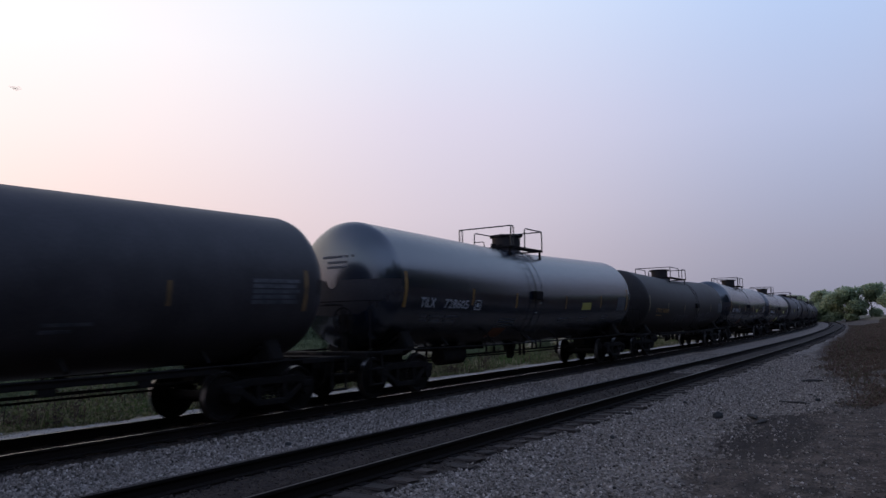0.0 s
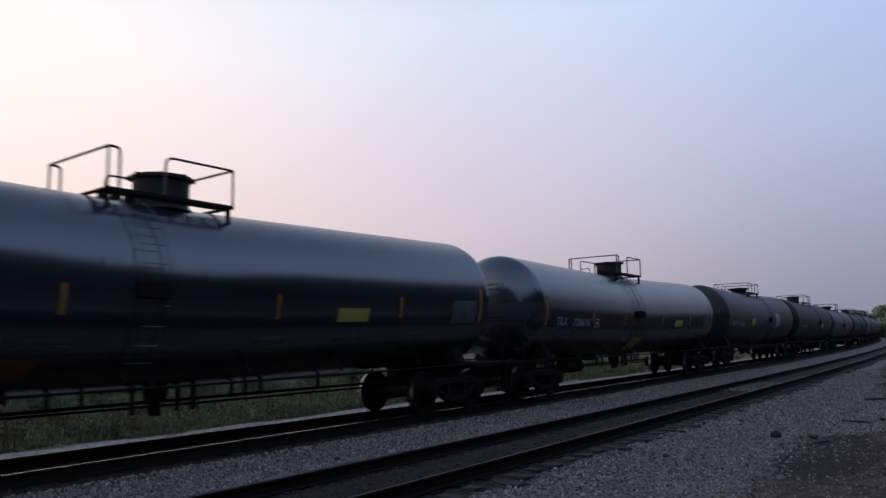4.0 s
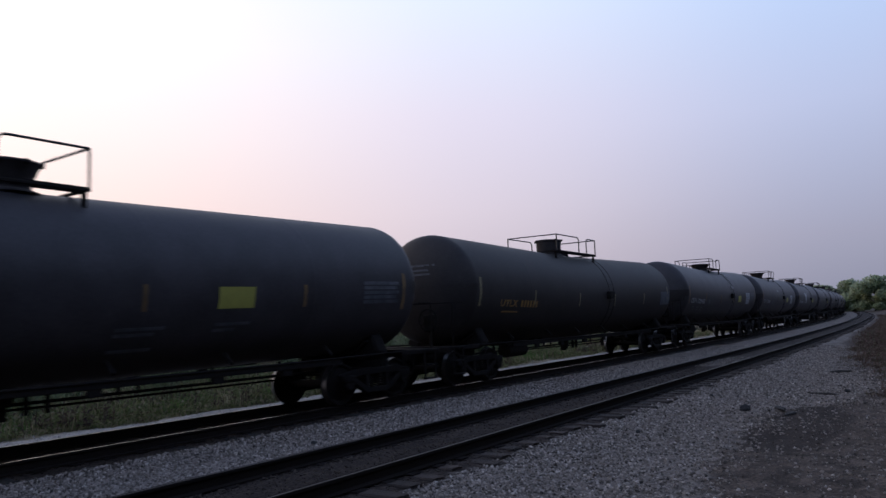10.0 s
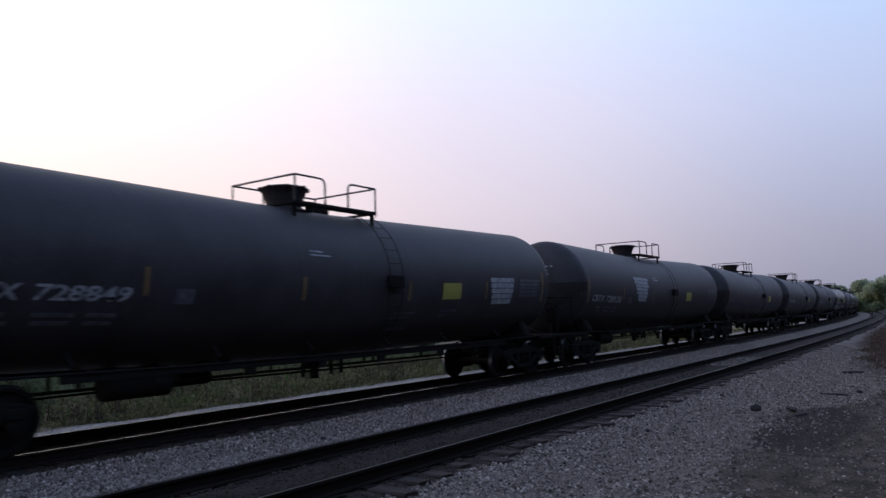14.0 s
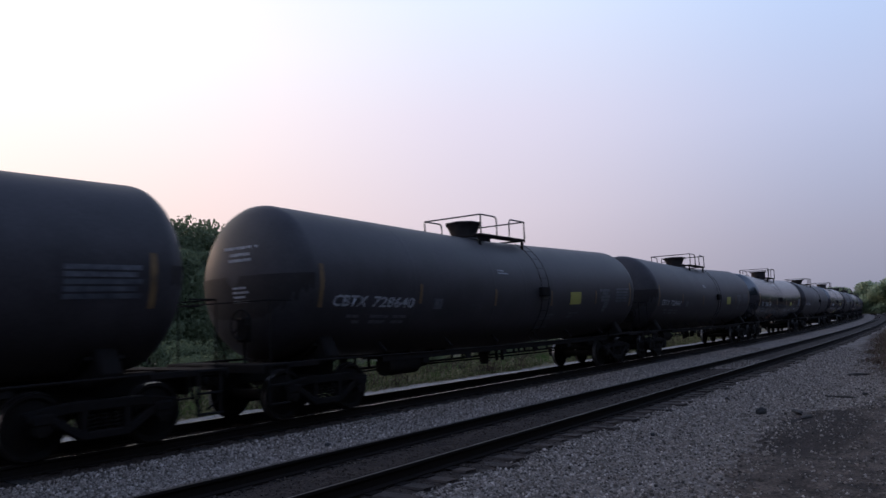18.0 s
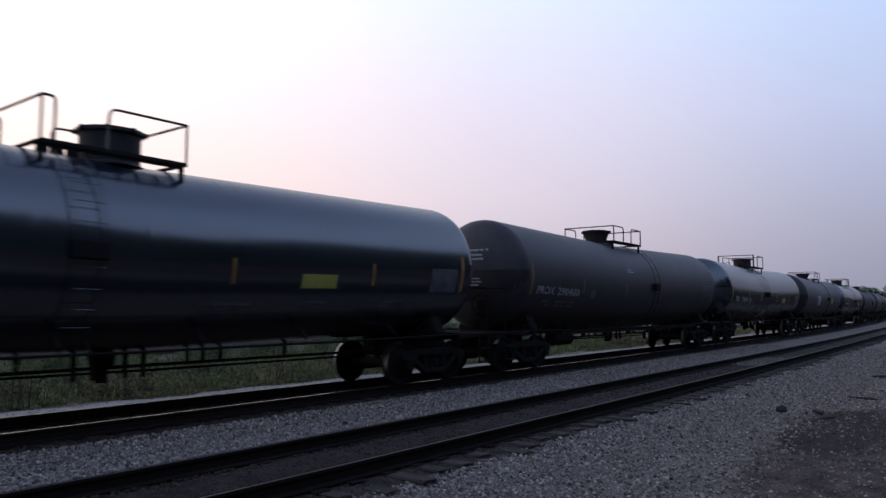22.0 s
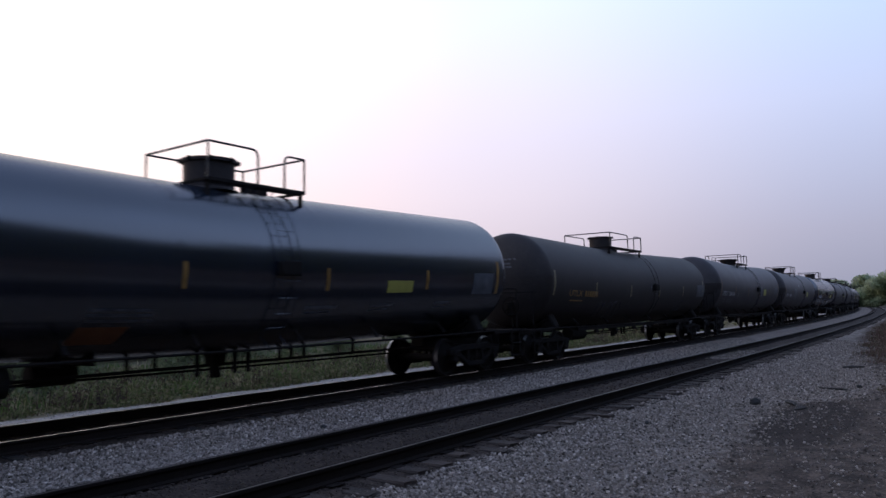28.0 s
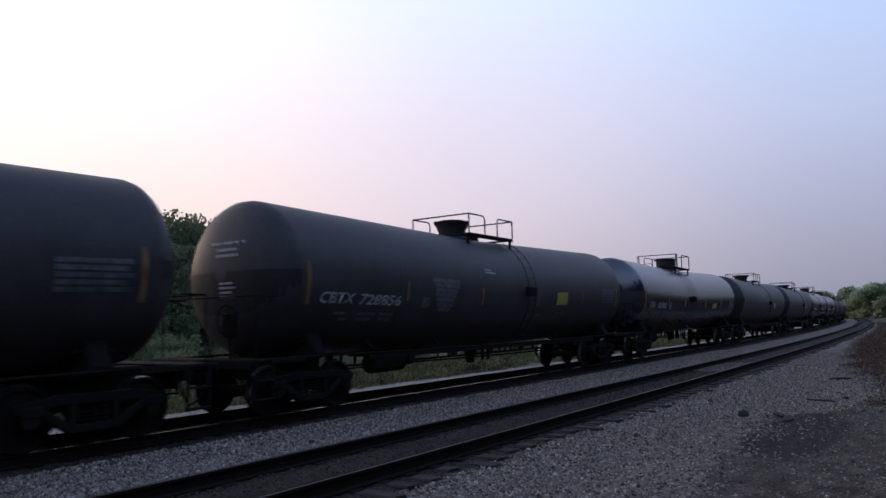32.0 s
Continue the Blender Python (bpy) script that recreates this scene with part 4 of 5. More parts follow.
    # reflector strips on the side
    mids = (-4.65, -1.53, 1.55, 4.65) if rail_style != "hoop" else (-4.65, -2.15, 1.46, 4.70)
    low, wide = (1.95, 0.11) if kind != "brown" else (2.0, 0.10)
    for y, z0, z1, w in [(-7.75, low, 2.76, wide)] + [(y - 0.06, 2.08, 2.50, wide * 0.7) for y in mids] + [(7.55, low, 2.76, wide)]:
        part("reflector_strip", tank_patch(bmesh.new(), y, y + w, z0, z1), M[{"brown": "dimstrip", "black": "oldstrip"}.get(kind, "yellow")], car, "yellow reflective strip")
    # lettering, as bars
    along = 0.4 if rail_style == "even" else 0.0
    if kind == "gloss":
        for z, row in ((1.75, ((-6.97, 0.32), (-6.5, 0.6), (-5.8, 0.6))), (1.63, ((-6.8, 0.22), (-6.4, 0.45), (-5.8, 0.5)))):
            for y, w in row:
                part("text_line", tank_patch(bmesh.new(), y, y + w, z, z + 0.05), M["dim"], car)
        part("orange_decal", tank_patch(bmesh.new(), -3.1, -2.35, 1.25, 1.50, slant=0.10), M["orange"], car, "faded orange warning decal")
        for z in (1.57, 1.65, 1.73):
            part("text_line", tank_patch(bmesh.new(), -2.95, -1.95, z, z + 0.035), M["graffiti"], car)
        part("placard", tank_patch(bmesh.new(), 2.88 + along, 3.72 + along, 2.02, 2.27), M["placard"], car, "pale yellow placard")
        for y0, y1 in ((1.1, 1.9), (2.9, 3.6), (5.1, 5.7)):
            part("text_line", tank_patch(bmesh.new(), y0, y1, 1.74, 1.79), M["dim"], car)
            part("text_line", tank_patch(bmesh.new(), y0, y1 - 0.15, 1.66, 1.69), M["graffiti"], car)
        part("test_panel", tank_patch(bmesh.new(), 6.5, 7.4, 1.95, 2.46), M["graffiti"], car, "faded test stencil panel")
    elif kind == "brown":
        part("test_panel", tank_patch(bmesh.new(), 6.7, 7.8, 2.0, 2.56), M["graffiti"], car, "faded test stencil panel")
        part("text_line", tank_patch(bmesh.new(), -6.5, -5.6, 1.84, 1.88), M["amber"], car)
    else:
        for z, row in ((1.77, ((-6.9, 0.35), (-6.2, 0.55), (-5.5, 0.45))), (1.66, ((-6.7, 0.2), (-6.2, 0.5), (-5.5, 0.4)))):
            for y, w in row:
                part("text_line", tank_patch(bmesh.new(), y, y + w, z, z + 0.055), M["dim"], car)
        part("data_plate", tank_patch(bmesh.new(), -4.16, -3.85, 1.97, 2.20), M["dim"], car, "small framed data stencil")
        note = 1.35 if rail_style == "right" else -1.35
        for k, w in enumerate((0.34, 0.52)):
            part("text_line", tank_patch(bmesh.new(), note, note + w, 2.98 - 0.07 * k, 3.01 - 0.07 * k), M["white"], car)
        part("placard", tank_patch(bmesh.new(), 2.76, 3.50, 2.09, 2.46), M["placard"], car, "lime yellow placard")
        for z, y1 in ((1.79, 1.85), (1.70, 1.7), (1.46, 1.75)):
            part("text_line", tank_patch(bmesh.new(), 1.05, y1, z, z + 0.05), M["graffiti"], car)
        for z, y1 in ((1.80, 3.5), (1.70, 3.2)):
            part("text_line", tank_patch(bmesh.new(), 2.76, y1, z, z + 0.05), M["graffiti"], car)
        for k in range(5):
            part("text_line", tank_patch(bmesh.new(), 6.3, 7.42 - 0.07 * (k % 2), 2.50 - 0.1 * k, 2.57 - 0.1 * k), M["dim" if k < 2 else "graffiti"], car)
    # stencils on the leading end
    bm = bmesh.new()
    for k, (w, z) in enumerate(((0.9, 3.12), (0.55, 2.99), (0.6, 2.88))):
        x0 = -0.25 if k == 0 else -0.1
        for dx in range(6):
            xx = x0 + w * dx / 6
            rad = math.hypot(xx + w / 12, z - TANK_Z)
            yy = -SHELL - HEAD * math.sqrt(max(1 - (rad / TANK_R) ** 2, 0)) - 0.006
            box(bm, (xx, yy, z), (w / 7, 0.012, 0.055))
    if kind == "black":
        for k, w in enumerate((0.34, 0.42, 0.30, 0.38)):
            z = 2.36 - 0.085 * k
            for dx in range(4):
                xx = 0.05 + w * dx / 4
                rad = math.hypot(xx + w / 8, z - TANK_Z - 0.08)
                yy = -SHELL - (HEAD + 0.025) * math.sqrt(1 - (rad / (TANK_R + 0.015)) ** 2) - 0.006
                box(bm, (xx, yy, z), (w / 5, 0.014, 0.04))
    part("end_stencil", bm, M["white" if kind == "black" else "dim"], car, "white stencil on the tank end")["kind"] = "stuff"
    for o in car.children_recursive:
        kind_of = o.name.split(".")[0]
        if kind_of in ("tank", "head_shield", "ladder_box", "end_stencil", "ladder"):
            for v in o.data.vertices:
                v.co.z += bend(v.co.y)
        elif kind_of in ("manway_housing", "lid_bolts", "platform", "valve", "handrail"):
            o.data.transform(Matrix.Translation((0, 0, -0.03)))
    return car


def text_panel(car, y0, y1, z0, z1, rows, mat="white", ragged=0.0, seed=0, narrow=0.0):
    """A block of stencilled lines, each a bar of its own."""
    rng = random.Random(seed)
    step = (z1 - z0) / rows
    for k in range(rows):
        inset = narrow * k
        a, b = y0 + inset + rng.uniform(0, ragged), y1 - inset - rng.uniform(0, ragged)
        part("text_line", tank_patch(bmesh.new(), a, b, z1 - (k + 0.85) * step, z1 - k * step, rows=1), M[mat], car)


def scrawl(car, y0, y1, z0, z1, mat, seed, strokes):
    """Spray-painted loops on the tank's side."""
    rng = random.Random(seed)
    bm = bmesh.new()
    for k in range(strokes):
        cy = y0 + (y1 - y0) * (k + 0.5) / strokes
        w, h = (y1 - y0) / strokes * 0.5, (z1 - z0) * 0.5
        a0, turns = rng.uniform(0, 6.28), rng.uniform(3.0, 6.0)
        pts = []
        for i in range(14):
            a = a0 + turns * i / 13
            y, z = cy + w * math.cos(a) * rng.uniform(0.8, 1.1), (z0 + z1) / 2 + h * math.sin(a) * rng.uniform(0.8, 1.0)
            an = math.asin((z - TANK_Z) / TANK_R)
            pts.append(((TANK_R + 0.001) * math.cos(an), y, TANK_Z + bend(y) + (TANK_R + 0.001) * math.sin(an)))
        tube(bm, pts, 0.012, 4)
    part("graffiti", bm, M[mat], car, "spray-painted scrawl")["kind"] = "stuff"

def words(car, body, y0, y1, z0, z1, mat, lean=0.0):
    """Stencilled characters bent onto the tank's side, from y0 to y1 along it and z0 to z1 high."""
    me = TEXTS[body].copy()
    co = [v.co.copy() for v in me.vertices]
    x0, x1 = min(c.x for c in co), max(c.x for c in co)
    h0, h1 = min(c.y for c in co), max(c.y for c in co)
    for v, c in zip(me.vertices, co):
        u = (c.y - h0) / (h1 - h0)
        z = z0 + (z1 - z0) * u
        a = math.asin((z - TANK_Z) / TANK_R)
        r = TANK_R + 0.010
        y = y0 + (y1 - y0) * (c.x - x0) / (x1 - x0) + lean * (z1 - z0) * u
        v.co = (r * math.cos(a), y, TANK_Z + bend(y) + r * math.sin(a))
    me.materials.clear()
    me.materials.append(M[mat])
    ob = new("lettering", me)
    ob.parent = car
    tagged(ob, "amber stencilled lettering" if mat == "amber" else "white stencilled lettering", kind="stuff")


def class_mark(car, y0, y1, z0, z1, mat):
    """A small framed stencil beside the number."""
    bm = bmesh.new()
    tank_patch(bm, y0, y1, z1 - 0.03, z1, rows=1)
    tank_patch(bm, y0, y1, z0, z0 + 0.03, rows=1)
    tank_patch(bm, y0, y0 + 0.03, z0 + 0.03, z1 - 0.03, rows=1)
    tank_patch(bm, y1 - 0.03, y1, z0 + 0.03, z1 - 0.03, rows=1)
    tank_patch(bm, y0 + 0.09, y1 - 0.09, z0 + 0.07, z1 - 0.08, rows=1)
    part("class_mark", bm, M[mat], car, "small framed stencil")


def mark_car(car, look_, mark, number, mat):
    """The owner's mark and the car's number; bars stand for what cannot be read."""
    m0, m1, n0, n1, z0, z1 = {"T": (-7.05, -6.42, -6.02, -4.88, 1.97, 2.20), "U": (-6.65, -5.70, -5.50, -4.45, 2.00, 2.19), "K": (-7.10, -6.38, -6.12, -5.02, 2.12, 2.34), "V": (-7.00, -6.22, -5.98, -4.84, 1.99, 2.24)}.get(look_, (-7.40, -6.43, -6.26, -4.92, 1.98, 2.20))
    lean = 0.25 if mark == "CBTX" else 0.0
    for body, a, b, n in ((mark, m0, m1, 4), (number, n0, n1, 6)):
        if body:
            words(car, body, a, b, z0, z1, mat, lean)
        else:
            w = (b - a) / n
            part("lettering", letters(bmesh.new(), ((a, n, w * 0.6, w * 0.4),), z0, z1), M[mat], car, "faded stencilled lettering")["kind"] = "stuff"


SPEED, SLOWING, MID = 12.359, -0.0386, 16.0
FIRST, PITCH = -107.4, 18.64       # place of the sixth car's middle at MID, and the cars' spacing


def run(t):
    """How far the train has come since MID."""
    u = t - MID
    return SPEED * u + SLOWING * u * u / 2


def place(n):
    return FIRST + PITCH * (n - 5) + SHIFTS.get(n, 0.0)


SHIFTS = {0: 0.3, 1: 0.3, 2: 0.32, 3: 0.35, 4: 0.4, 5: 0.45, 6: 0.15, 7: 0.06, 9: 0.2, 10: 0.15, 11: 0.15, 13: 0.18, 14: 0.1, 15: 0.1, 18: 0.4, 19: 0.2, 20: 0.3, 21: 0.5, 22: 0.6, 23: 0.6, 24: 0.6, 25: 0.6}
templates = {
    "T": (tank_car("gloss", "hoop", "gloss"), "black tank car, glossy bluish upper shell, yellow strips, white lettering"),
    "V": (tank_car("gloss", "even", "gloss"), "glossy black tank car with even guard rails and white lettering"),
    "C": (tank_car("black", "left", "black"), "dull black tank car with white lettering and yellow placard"),
    "D": (tank_car("black", "right", "black"), "dull black tank car, housing behind its valves, white lettering"),
    "K": (tank_car("black", "hoop", "black"), "black tank car with hooped guard rails and white lettering"),
    "P": (tank_car("black", "left", "black"), "dull black tank car with faded lettering"),
    "U": (tank_car("brown", "full", "brown"), "weathered brown-black tank car with amber lettering"),
}
ORDER = "CTUTTDUKUDCCCCCTPTCVUDCTCDTTUCDCC"
cars = []
used = set()
for i, k in enumerate(ORDER):
    base, label = templates[k]
    if k in used:
        c = copy_thing(base, Matrix.Identity(4))
    else:
        c = base
        used.add(k)
    tagged(c, label, "tank car", group="tank cars of the train")
    cars.append(c)

for n, c in enumerate(cars):
    kind_ = ORDER[n]
    mark_car(c, kind_, *MARKS.get(n, ("", "")), "amber" if kind_ == "U" else "bright" if kind_ in "TV" else "white" if n in MARKS else "dim")
    if kind_ in "TVK":
        class_mark(c, -4.55, -4.22, 1.96 + (0.14 if kind_ == "K" else 0), 2.22 + (0.14 if kind_ == "K" else 0), "white")

# what sets single cars apart
for o in cars[5].children:
    if o.name.startswith("placard"):
        o.location.y = -6.1
for o in list(cars[16].children) + list(cars[0].children):
    if o.name.startswith("placard"):
        bpy.data.objects.remove(o)
for n in (4, 17):
    part("yellow_decal", tank_patch(bmesh.new(), -1.15, -0.45, 1.28, 1.66, slant=0.18), M["placard"], cars[n], "faded yellow decal")
part("placard", tank_patch(bmesh.new(), 2.30, 3.0, 2.0, 2.36), M["placard"], cars[6], "lime yellow placard")
SIZES = {0: (0.96, 1.01, 0.95), 2: (0.98, 0.995, 0.953), 4: (1.0, 1.0, 0.978), 6: (1.0, 1.0, 0.994), 17: (1.0, 1.0, 0.992), 7: (0.975, 1.0, 0.953), 8: (0.98, 1.0, 0.957),
         15: (0.99, 1.0, 0.99), 16: (0.99, 1.0, 0.992), 18: (0.98, 1.0, 0.988), 19: (0.99, 1.0, 0.99), 20: (0.97, 1.005, 0.953), 28: (0.98, 1.0, 0.96)}
for n, k in SIZES.items():
    cars[n].scale = k
for n in (9, 10):
    text_panel(cars[n], 4.82, 6.00, 1.92, 2.60, 5, narrow=0.03)
for n in (13, 14):
    text_panel(cars[n], 4.85, 5.95, 1.80, 2.55, 7, "dim", 0.35, n, 0.05)
text_panel(cars[11], -3.6, -2.0, 2.05, 2.95, 7, "white", 0.12, 3, 0.05)
text_panel(cars[18], -3.75, -2.4, 1.95, 2.62, 5, "white", 0.1, 4, 0.02)
part("blue_panel", tank_patch(bmesh.new(), -3.75, -2.2, 2.66, 2.86), M["bluepanel"], cars[18], "faded blue painted patch")
part("blue_panel", tank_patch(bmesh.new(), 2.45, 3.85, 2.66, 2.86), M["bluepanel"], cars[18], "faded blue painted patch")
text_panel(cars[21], 1.75, 2.62, 2.05, 2.62, 5, "dim", 0.1, 6, 0.02)
text_panel(cars[22], -3.8, -2.6, 1.88, 2.65, 7, "dim", 0.1, 7, 0.05)
text_panel(cars[5], 2.55, 3.75, 2.08, 2.80, 7, "white", 0.08, 8, 0.015)
part("faded_patch", tank_patch(bmesh.new(), 2.30, 4.05, 2.84, 3.02), M["graffiti"], cars[5], "faded grey painted patch")
part("yellow_decal", tank_patch(bmesh.new(), -0.45, 0.30, 1.28, 1.62, slant=0.18), M["oldstrip"], cars[5], "faded yellow decal")
for o in cars[20].children:
    if o.name.split(".")[0] in ("manway_housing", "platform", "valve", "handrail"):
        o.location.y = -0.15
scrawl(cars[2], -3.0, -0.4, 1.55, 1.95, "graffiti", 21, 4)
scrawl(cars[2], 1.6, 5.2, 1.55, 2.05, "spray", 22, 5)
scrawl(cars[20], -4.2, -2.2, 1.3, 1.9, "graffiti", 23, 5)
scrawl(cars[20], 0.5, 1.3, 2.2, 2.6, "spray", 24, 2)
scrawl(cars[20], 3.9, 4.9, 1.4, 1.9, "graffiti", 25, 3)


# ---- weeds, trees ----
rng0 = np.random.default_rng(5)


def spots(n, x0, x1, s0, s1, power=1.0):
    return [(x0 + (x1 - x0) * rng0.random(), s0 + (s1 - s0) * rng0.random() ** power) for _ in range(n)]


def clumps(n, x0, x1, s0, s1, power, k, least):
    """Spots that gather in patches."""
    return [(x, t) for x, t in spots(n, x0, x1, s0, s1, power) if bump_noise(x, t, k) > least + 0.25 * (rng0.random() - 0.5)]


blades("weeds", clumps(4200, -27, -16.4, -4, 80, 1.3, 0.55, -0.02), M["weed"], "green weeds in patches beyond the far track", 1, 0.50, 0.4, 7, 0.012, 0.065)
blades("low_weeds", clumps(2200, -20, -15.9, -4, 60, 1.3, 0.6, -0.1), M["weed"], "low creeping weeds at the gravel's edge", 9, 0.15, 0.35, 8, 0.01, 0.05)
blades("lush_grass", clumps(3000, -34, -17.6, -6, 45, 1.5, 0.22, -0.06), M["lush"], "lush green grass beyond the far track", 12, 0.34, 0.45, 9, 0.013, 0.03, category="grass")
blades("dead_stalks", clumps(900, -21, -16.3, -2, 60, 1.2, 0.35, 0.12), M["stalk"], "dead brown weed stalks beyond the far track", 14, 0.75, 0.35, 7, 0.008, 0.05)
blades("dry_grass", clumps(2900, -34, -16.7, -4, 90, 1.2, 0.3, 0.02), M["drygrass"], "pale dry grass beyond the far track", 2, 0.38, 0.4, 9, 0.011, category="grass")
blades("russet_weeds", [(x, t) for x, t in clumps(8600, -4.9, 3.0, 18, 150, 1.2, 0.5, -0.35) if x > earth_edge(t) + 0.35 + 0.5 * rng0.random()], M["rustweed"], "low russet dead weeds along the gravel's edge", 3, 0.16, 0.35, 7, 0.012, 0.035)
blades("russet_weeds", clumps(3200, 1.5, 14.0, 44, 170, 1.0, 0.25, -0.35), M["rustweed"], "russet dead weeds over the field beside the line", 6, 0.55, 0.6, 11, 0.02, 0.09)
blades("russet_weeds", [(x, t) for x, t in clumps(2600, -3.6, 4.0, 40, 140, 1.0, 0.25, -0.2) if x > earth_edge(t) + 0.9], M["rustweed"], "tall russet dead weeds on the earth bank", 4, 0.36, 0.45, 10, 0.014, 0.06)

stones("ballast_stones", 84000, (-5.06, -0.8, 4.0, 40), 0.021, M["stone"], "loose grey crushed stone beside the near track", 11, pick=lambda x, s, r: r > 0.5 + 0.5 * min(max((x - earth_edge(s) + 0.15 + 0.3 * bump_noise(x, s, 1.7)) / 0.9, -1), 0.85))
stones("ballast_stones", 50000, (-9.8, -7.6, 2.0, 40), 0.024, M["stone"], "loose grey crushed stone between the tracks", 12)
stones("oily_stones", 12000, (-7.6, -4.85, 2.0, 28), 0.024, M["stone_dark"], "oil-darkened stone between the ties", 13, lift=-0.1)
stones("oily_stones", 7000, (-12.7, -9.75, 1.0, 26), 0.028, M["stone_dark"], "oil-darkened stone under the train", 14, lift=-0.1)
stones("earth_pebbles", 15000, (-3.3, 1.5, 5.0, 40), 0.015, M["pebble"], "pale pebbles strewn over dark earth", 15, pick=lambda x, s, r: r < 0.12 + 0.55 * (x + 2.2) + 0.8 * bump_noise(x, s, 0.9))
stones("pale_stones", 5200, (-16.6, -12.6, 0.0, 40), 0.022, M["stone_pale"], "pale stone strip beyond the far track", 16, pick=lambda x, s, r: r < (x + 16.8) / 2.5 + 0.5 * bump_noise(x, s, 0.8))

stones("sand_patch", 1500, (-6.95, -5.75, 24.5, 29.0), 0.020, M["stone"], "pale sand and grit spilled between the near rails", 17, lift=0.5, flat=0.4)


def loose_lump(x, y, z, dims, seed, mat, label, category):
    """A broken lump: a rounded block with knocked-off corners."""
    rng = random.Random(seed)
    bm = bmesh.new()
    bmesh.ops.create_icosphere(bm, subdivisions=2, radius=0.5)
    for v in bm.verts:
        v.co *= 1 + 0.35 * noise.noise(v.co * 2.3 + Vector((seed, 0, 0)))
        v.co.x, v.co.y, v.co.z = v.co.x * dims[0], v.co.y * dims[1], max(v.co.z, -0.3) * dims[2]
    ob = new(category.replace(" ", "_"), mesh_of("lump", finish(bm), mat, False))
    ob.matrix_basis = pose(x, y, z + 0.28 * dims[2], 0, 0, rng.uniform(0, 360))
    tagged(ob, label, category, group="loose lumps on the gravel")


lump_mat = material("dark_wet_rock", (0.035, 0.032, 0.031), 0.8, vary=0.35, scale=9, fine=45, bump=0.5)
wood_mat = material("rotten_tie_splinters", (0.050, 0.040, 0.033), 0.9, vary=0.35, scale=6, fine=35, bump=0.6, stretch=(1, 6, 6))
for x, y, d, sd in ((-3.54, 15.0, (0.22, 0.17, 0.17), 1), (-8.55, 8.35, (0.13, 0.10, 0.09), 2), (-4.6, 16.6, (0.10, 0.08, 0.07), 3), (-2.2, 18.8, (0.14, 0.12, 0.09), 5), (-4.35, 11.4, (0.09, 0.07, 0.06), 6)):
    loose_lump(x, y, ground_z(x, y), d, sd, lump_mat, "dark broken rock lying on the gravel", "rock")
for x, y, d, sd in ((-3.03, 15.6, (0.60, 0.16, 0.07), 7), (-2.75, 15.0, (0.45, 0.14, 0.06), 8), (-2.6, 18.2, (0.7, 0.12, 0.06), 9), (-3.0, 24.5, (0.6, 0.2, 0.10), 10)):
    loose_lump(x, y, ground_z(x, y), d, sd, wood_mat, "splintered dark piece of an old tie on the gravel", "wood scrap")

tree_kinds = [tree(11.2, 8.5, 21, 30000, 0.17, M["leaf"], 0.15), tree(10.2, 8.5, 22, 30000, 0.17, M["leaf"], 0.15), tree(11.8, 9.0, 23, 32000, 0.175, M["leaf"], 0.15)]
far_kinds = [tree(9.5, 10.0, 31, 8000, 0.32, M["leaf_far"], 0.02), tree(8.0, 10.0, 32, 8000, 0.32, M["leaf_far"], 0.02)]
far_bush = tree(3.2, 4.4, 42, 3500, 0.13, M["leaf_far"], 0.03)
bush_kind = tree(3.0, 3.6, 41, 4000, 0.08, M["leaf"], 0.05)


def put_trees(kinds, spots_, seed, label, group):
    rng = random.Random(seed)
    for x, y, k in spots_:
        base = kinds[rng.randrange(len(kinds))]
        t = copy_thing(base, pose(x, y, ground_z(x - trk(y, 0.0)[0], y) - 0.05, 0, 0, rng.uniform(0, 360)))
        f = k * rng.uniform(0.95, 1.05)
        t.scale = (f, f, f)
        tagged(t, label, "tree", group=group)


rt = random.Random(8)
put_trees(tree_kinds, [(-49 + rt.uniform(-4, 4), -12 + 2.3 * i + rt.uniform(-1, 1), rt.uniform(0.95, 1.05) * (0.78 if i < 18 else 1.0 if i < 23 else 0.78)) for i in range(26)], 1, "leafy dark green tree at the wood's edge beyond the line", "wood edge trees")
put_trees(tree_kinds, [(-60 + rt.uniform(-4, 4), -14 + 4.5 * i + rt.uniform(-1, 1), rt.uniform(0.95, 1.05) * (0.86 if i < 10 else 0.75)) for i in range(12)], 2, "leafy dark green tree in the wood beyond the line", "wood edge trees")
put_trees(far_kinds, [(-4 - 4.5 * i + rt.uniform(-2, 2), 225 + 6 * i + rt.uniform(-10, 10), rt.uniform(0.85, 1.1)) for i in range(20)], 3, "green tree with leaves paled for haze beside the far end of the line", "far trees")
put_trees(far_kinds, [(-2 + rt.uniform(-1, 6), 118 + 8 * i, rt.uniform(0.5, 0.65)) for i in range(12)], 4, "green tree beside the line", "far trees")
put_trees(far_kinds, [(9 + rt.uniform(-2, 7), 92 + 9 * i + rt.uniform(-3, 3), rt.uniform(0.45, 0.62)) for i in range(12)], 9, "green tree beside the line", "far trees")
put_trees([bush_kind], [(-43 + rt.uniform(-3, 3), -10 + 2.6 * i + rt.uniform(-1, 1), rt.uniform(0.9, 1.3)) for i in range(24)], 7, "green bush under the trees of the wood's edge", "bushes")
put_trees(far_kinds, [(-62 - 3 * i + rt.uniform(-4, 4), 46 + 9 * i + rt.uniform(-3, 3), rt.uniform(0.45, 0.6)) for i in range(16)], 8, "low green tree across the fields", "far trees")
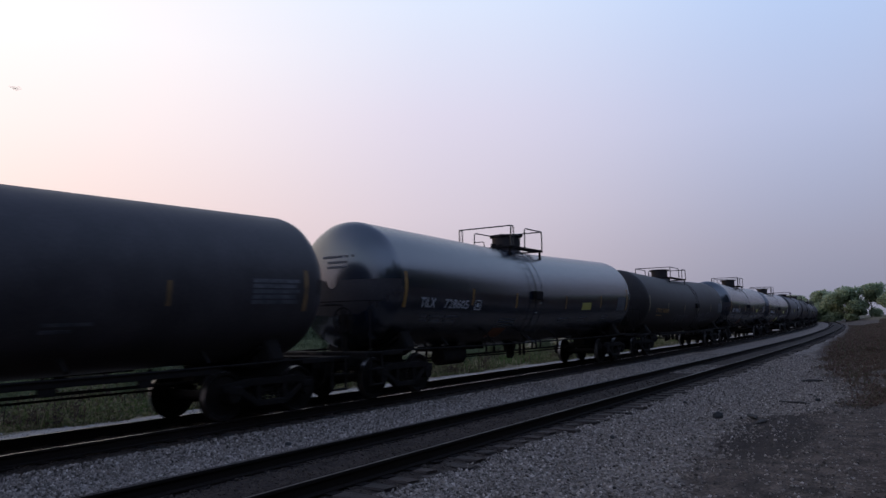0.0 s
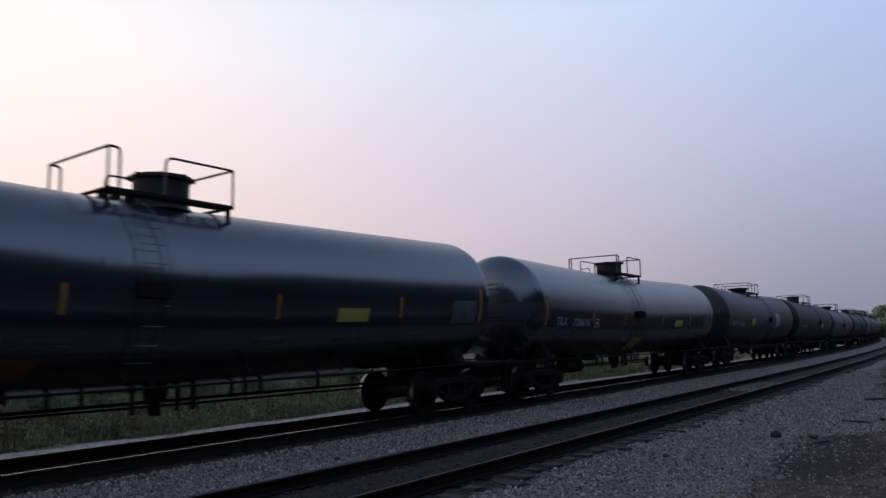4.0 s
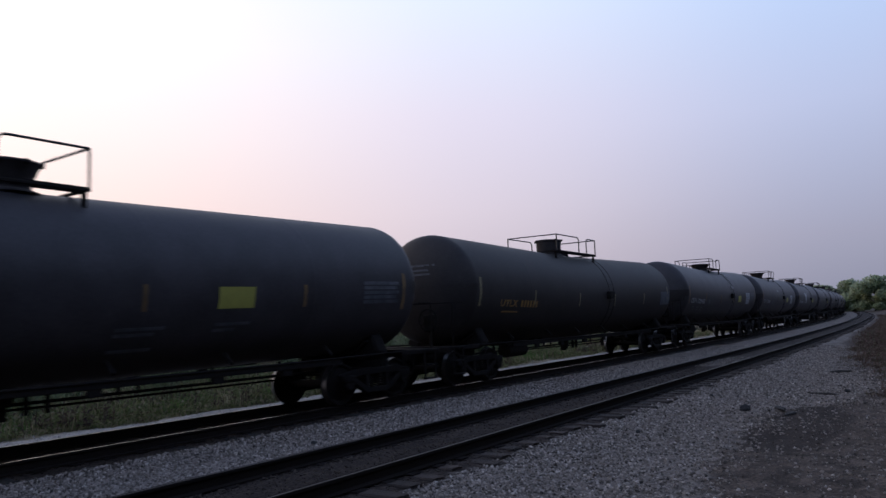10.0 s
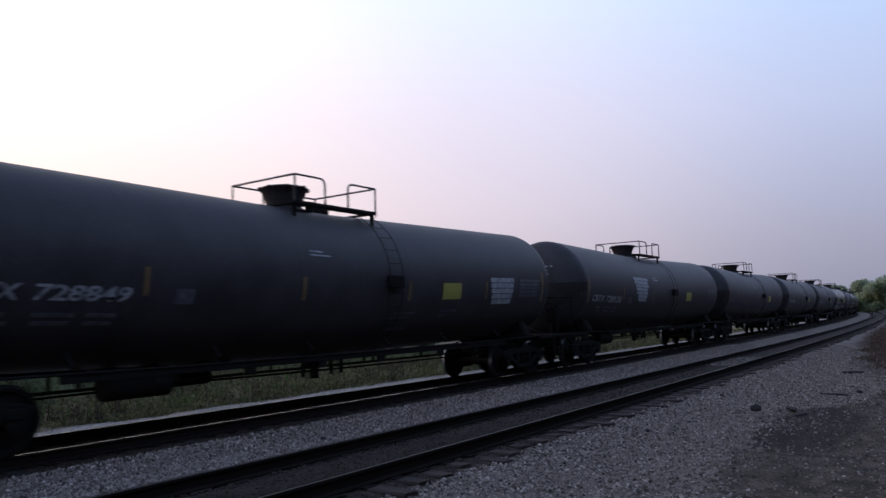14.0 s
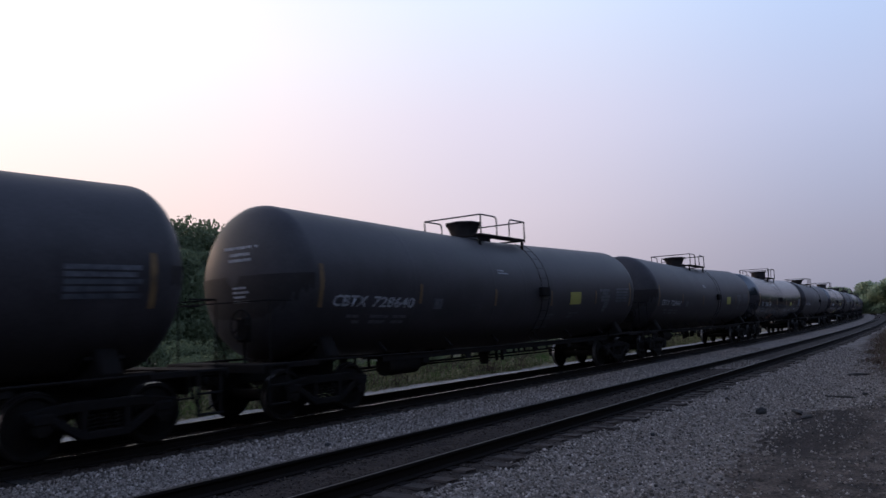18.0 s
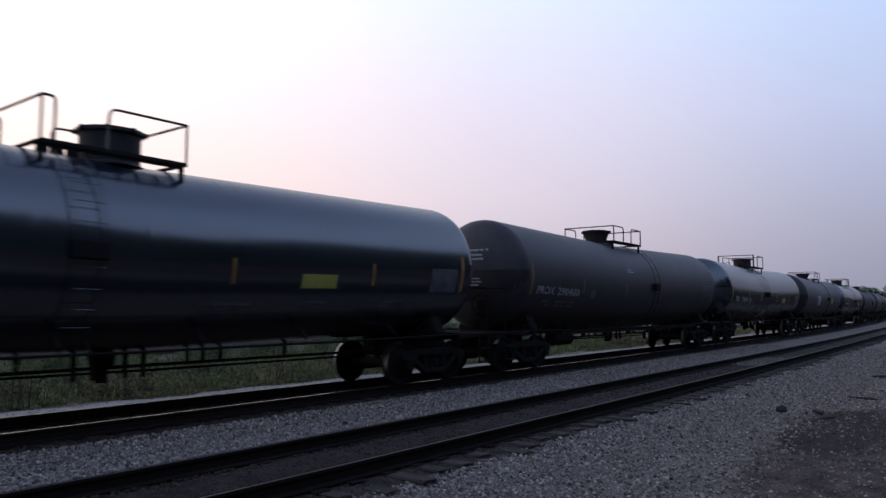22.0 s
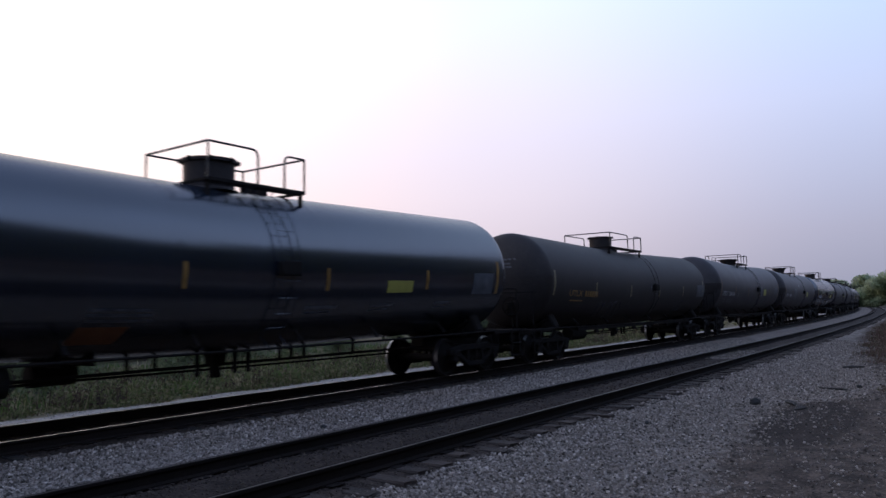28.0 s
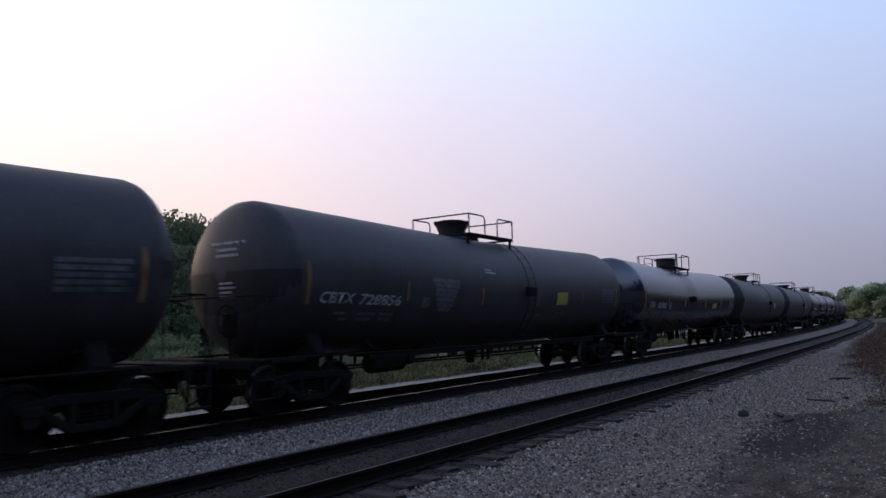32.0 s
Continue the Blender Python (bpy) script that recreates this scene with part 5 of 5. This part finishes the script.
put_trees([far_bush], [(2.5 + rt.uniform(0, 9), 66 + 2.0 * i + rt.uniform(-2, 2), rt.uniform(0.6, 1.1)) for i in range(42)], 11, "green bush with leaves paled for haze on the bank beside the line", "bank bushes")
# unseen wood that closes the place behind the camera and darkens the tanks' reflections
put_trees(tree_kinds, [(13 + rt.uniform(-2, 2), -40 + 3.6 * i + rt.uniform(-1, 1), rt.uniform(1.2, 1.4)) for i in range(27)], 6, "unseen leafy dark green tree of the wood behind the camera", "near wood trees")
# unseen bushes, added to keep the low sky out of those reflections
put_trees([bush_kind], [(11 + rt.uniform(-1, 1), -40 + 2.6 * i + rt.uniform(-1, 1), rt.uniform(1.1, 1.5)) for i in range(36)], 10, "unseen green bush added under the near wood trees", "near wood bushes")
put_trees([bush_kind], [(-27 + rt.uniform(-7, 5), 2 + 2.1 * i + rt.uniform(-1.5, 1.5), rt.uniform(0.45, 0.85)) for i in range(34)], 5, "green bush in the weeds beyond the far track", "bushes")
for t in tree_kinds + far_kinds + [bush_kind, far_bush]:
    for o in (*t.children_recursive, t):
        bpy.data.objects.remove(o)

ties(near_line, NEAR_TRACK, 51, 2.0, 150, M["tie"])
# the far track's ties are darker than the near track's
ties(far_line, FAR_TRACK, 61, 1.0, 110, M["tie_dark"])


# ---- a small dark bird that crosses the sky twice and drops behind the train ----
def bird():
    root = tagged(new("bird"), "small dark bird in flight over the train", "bird")
    feathers = material("dark_feathers", (0.055, 0.048, 0.045), 0.8, vary=0.3, scale=30, fine=120, bump=0.1)
    bm = bmesh.new()
    bmesh.ops.create_uvsphere(bm, u_segments=10, v_segments=7, radius=1.0)
    for v in bm.verts:
        v.co.x, v.co.y, v.co.z = v.co.x * 0.022 * (1 - 0.35 * max(-v.co.y, 0)), v.co.y * 0.065, v.co.z * 0.02
    part("body", bm, feathers, root)
    for side in (-1, 1):
        bm = bmesh.new()
        outline = [(0.015, 0.03), (0.06, 0.045), (0.13, 0.0), (0.155, -0.045), (0.09, -0.015), (0.015, -0.03)]
        low, high = ([bm.verts.new((side * x, y, 0.008 + 0.25 * x + dz)) for x, y in outline] for dz in (0.0, 0.004))
        bm.faces.new(low)
        bm.faces.new(high)
        for i in range(len(outline)):
            k = (i + 1) % len(outline)
            bm.faces.new((low[i], low[k], high[k], high[i]))
        part("wing", bm, feathers, root, smooth=False)
    bm = bmesh.new()
    box(bm, (0, -0.085, 0), (0.03, 0.06, 0.005))
    part("tail", bm, feathers, root, smooth=False)
    return root


swallow = bird()


# ---- what moves: the train and the bird ----
def motions():
    way = ((0.0, -21.66, 10.26, 8.72), (0.1, -21.5, 11.26, 7.62), (0.2, -22.08, 10.5, 6.85), (0.3, -23.0, 8.8, 5.9), (0.6, -26.0, 3.0, 5.0), (2.0, -32.0, -16.0, 12.0),
           (5.0, -20.0, -30.0, 22.0), (8.0, -9.0, 0.0, 28.0), (8.7, -11.0, 15.0, 18.5), (9.0, -12.37, 18.5, 13.0), (9.2, -14.5, 19.0, 8.9), (9.3, -15.3, 19.0, 7.1), (9.4, -16.6, 19.2, 7.3),
           (9.5, -17.6, 19.6, 7.4), (9.7, -20.0, 20.7, 4.7), (10.5, -30.0, 24.0, 1.5), (12.0, -38.0, 22.0, -0.75), (32.0, -38.0, 22.0, -0.75))
    walk(swallow, [(t, pose(x, y, z, 0, 0, 60)) for t, x, y, z in way])
    times = [float(t) for t in range(0, 33)]
    for n, c in enumerate(cars):
        rows = []
        for t in times:
            x, y, th = trk(place(n) - run(t), FAR_TRACK)
            rows.append((t, pose(x, y, 0, 0, 0, math.degrees(th))))
        walk(c, rows)
    # the wheels turn with the train: all leading and all trailing wheelsets of the trucks share one turning
    steps = [f / FPS for f in range(0, 32 * FPS + 1)]
    done = {}
    for c in cars:
        for o in c.children_recursive:
            if not o.name.startswith("wheelset"):
                continue
            y = round(o.location.y, 2)
            if y not in done:
                walk(o, [(t, pose(0, y, WHEEL_R) @ Matrix.Rotation(run(t) / WHEEL_R, 4, "X")) for t in steps])
                done[y] = o.animation_data
            else:
                o.rotation_mode = "QUATERNION"
                o.animation_data_create()
                o.animation_data.action = done[y].action
                o.animation_data.action_slot = done[y].action_slot


motions()
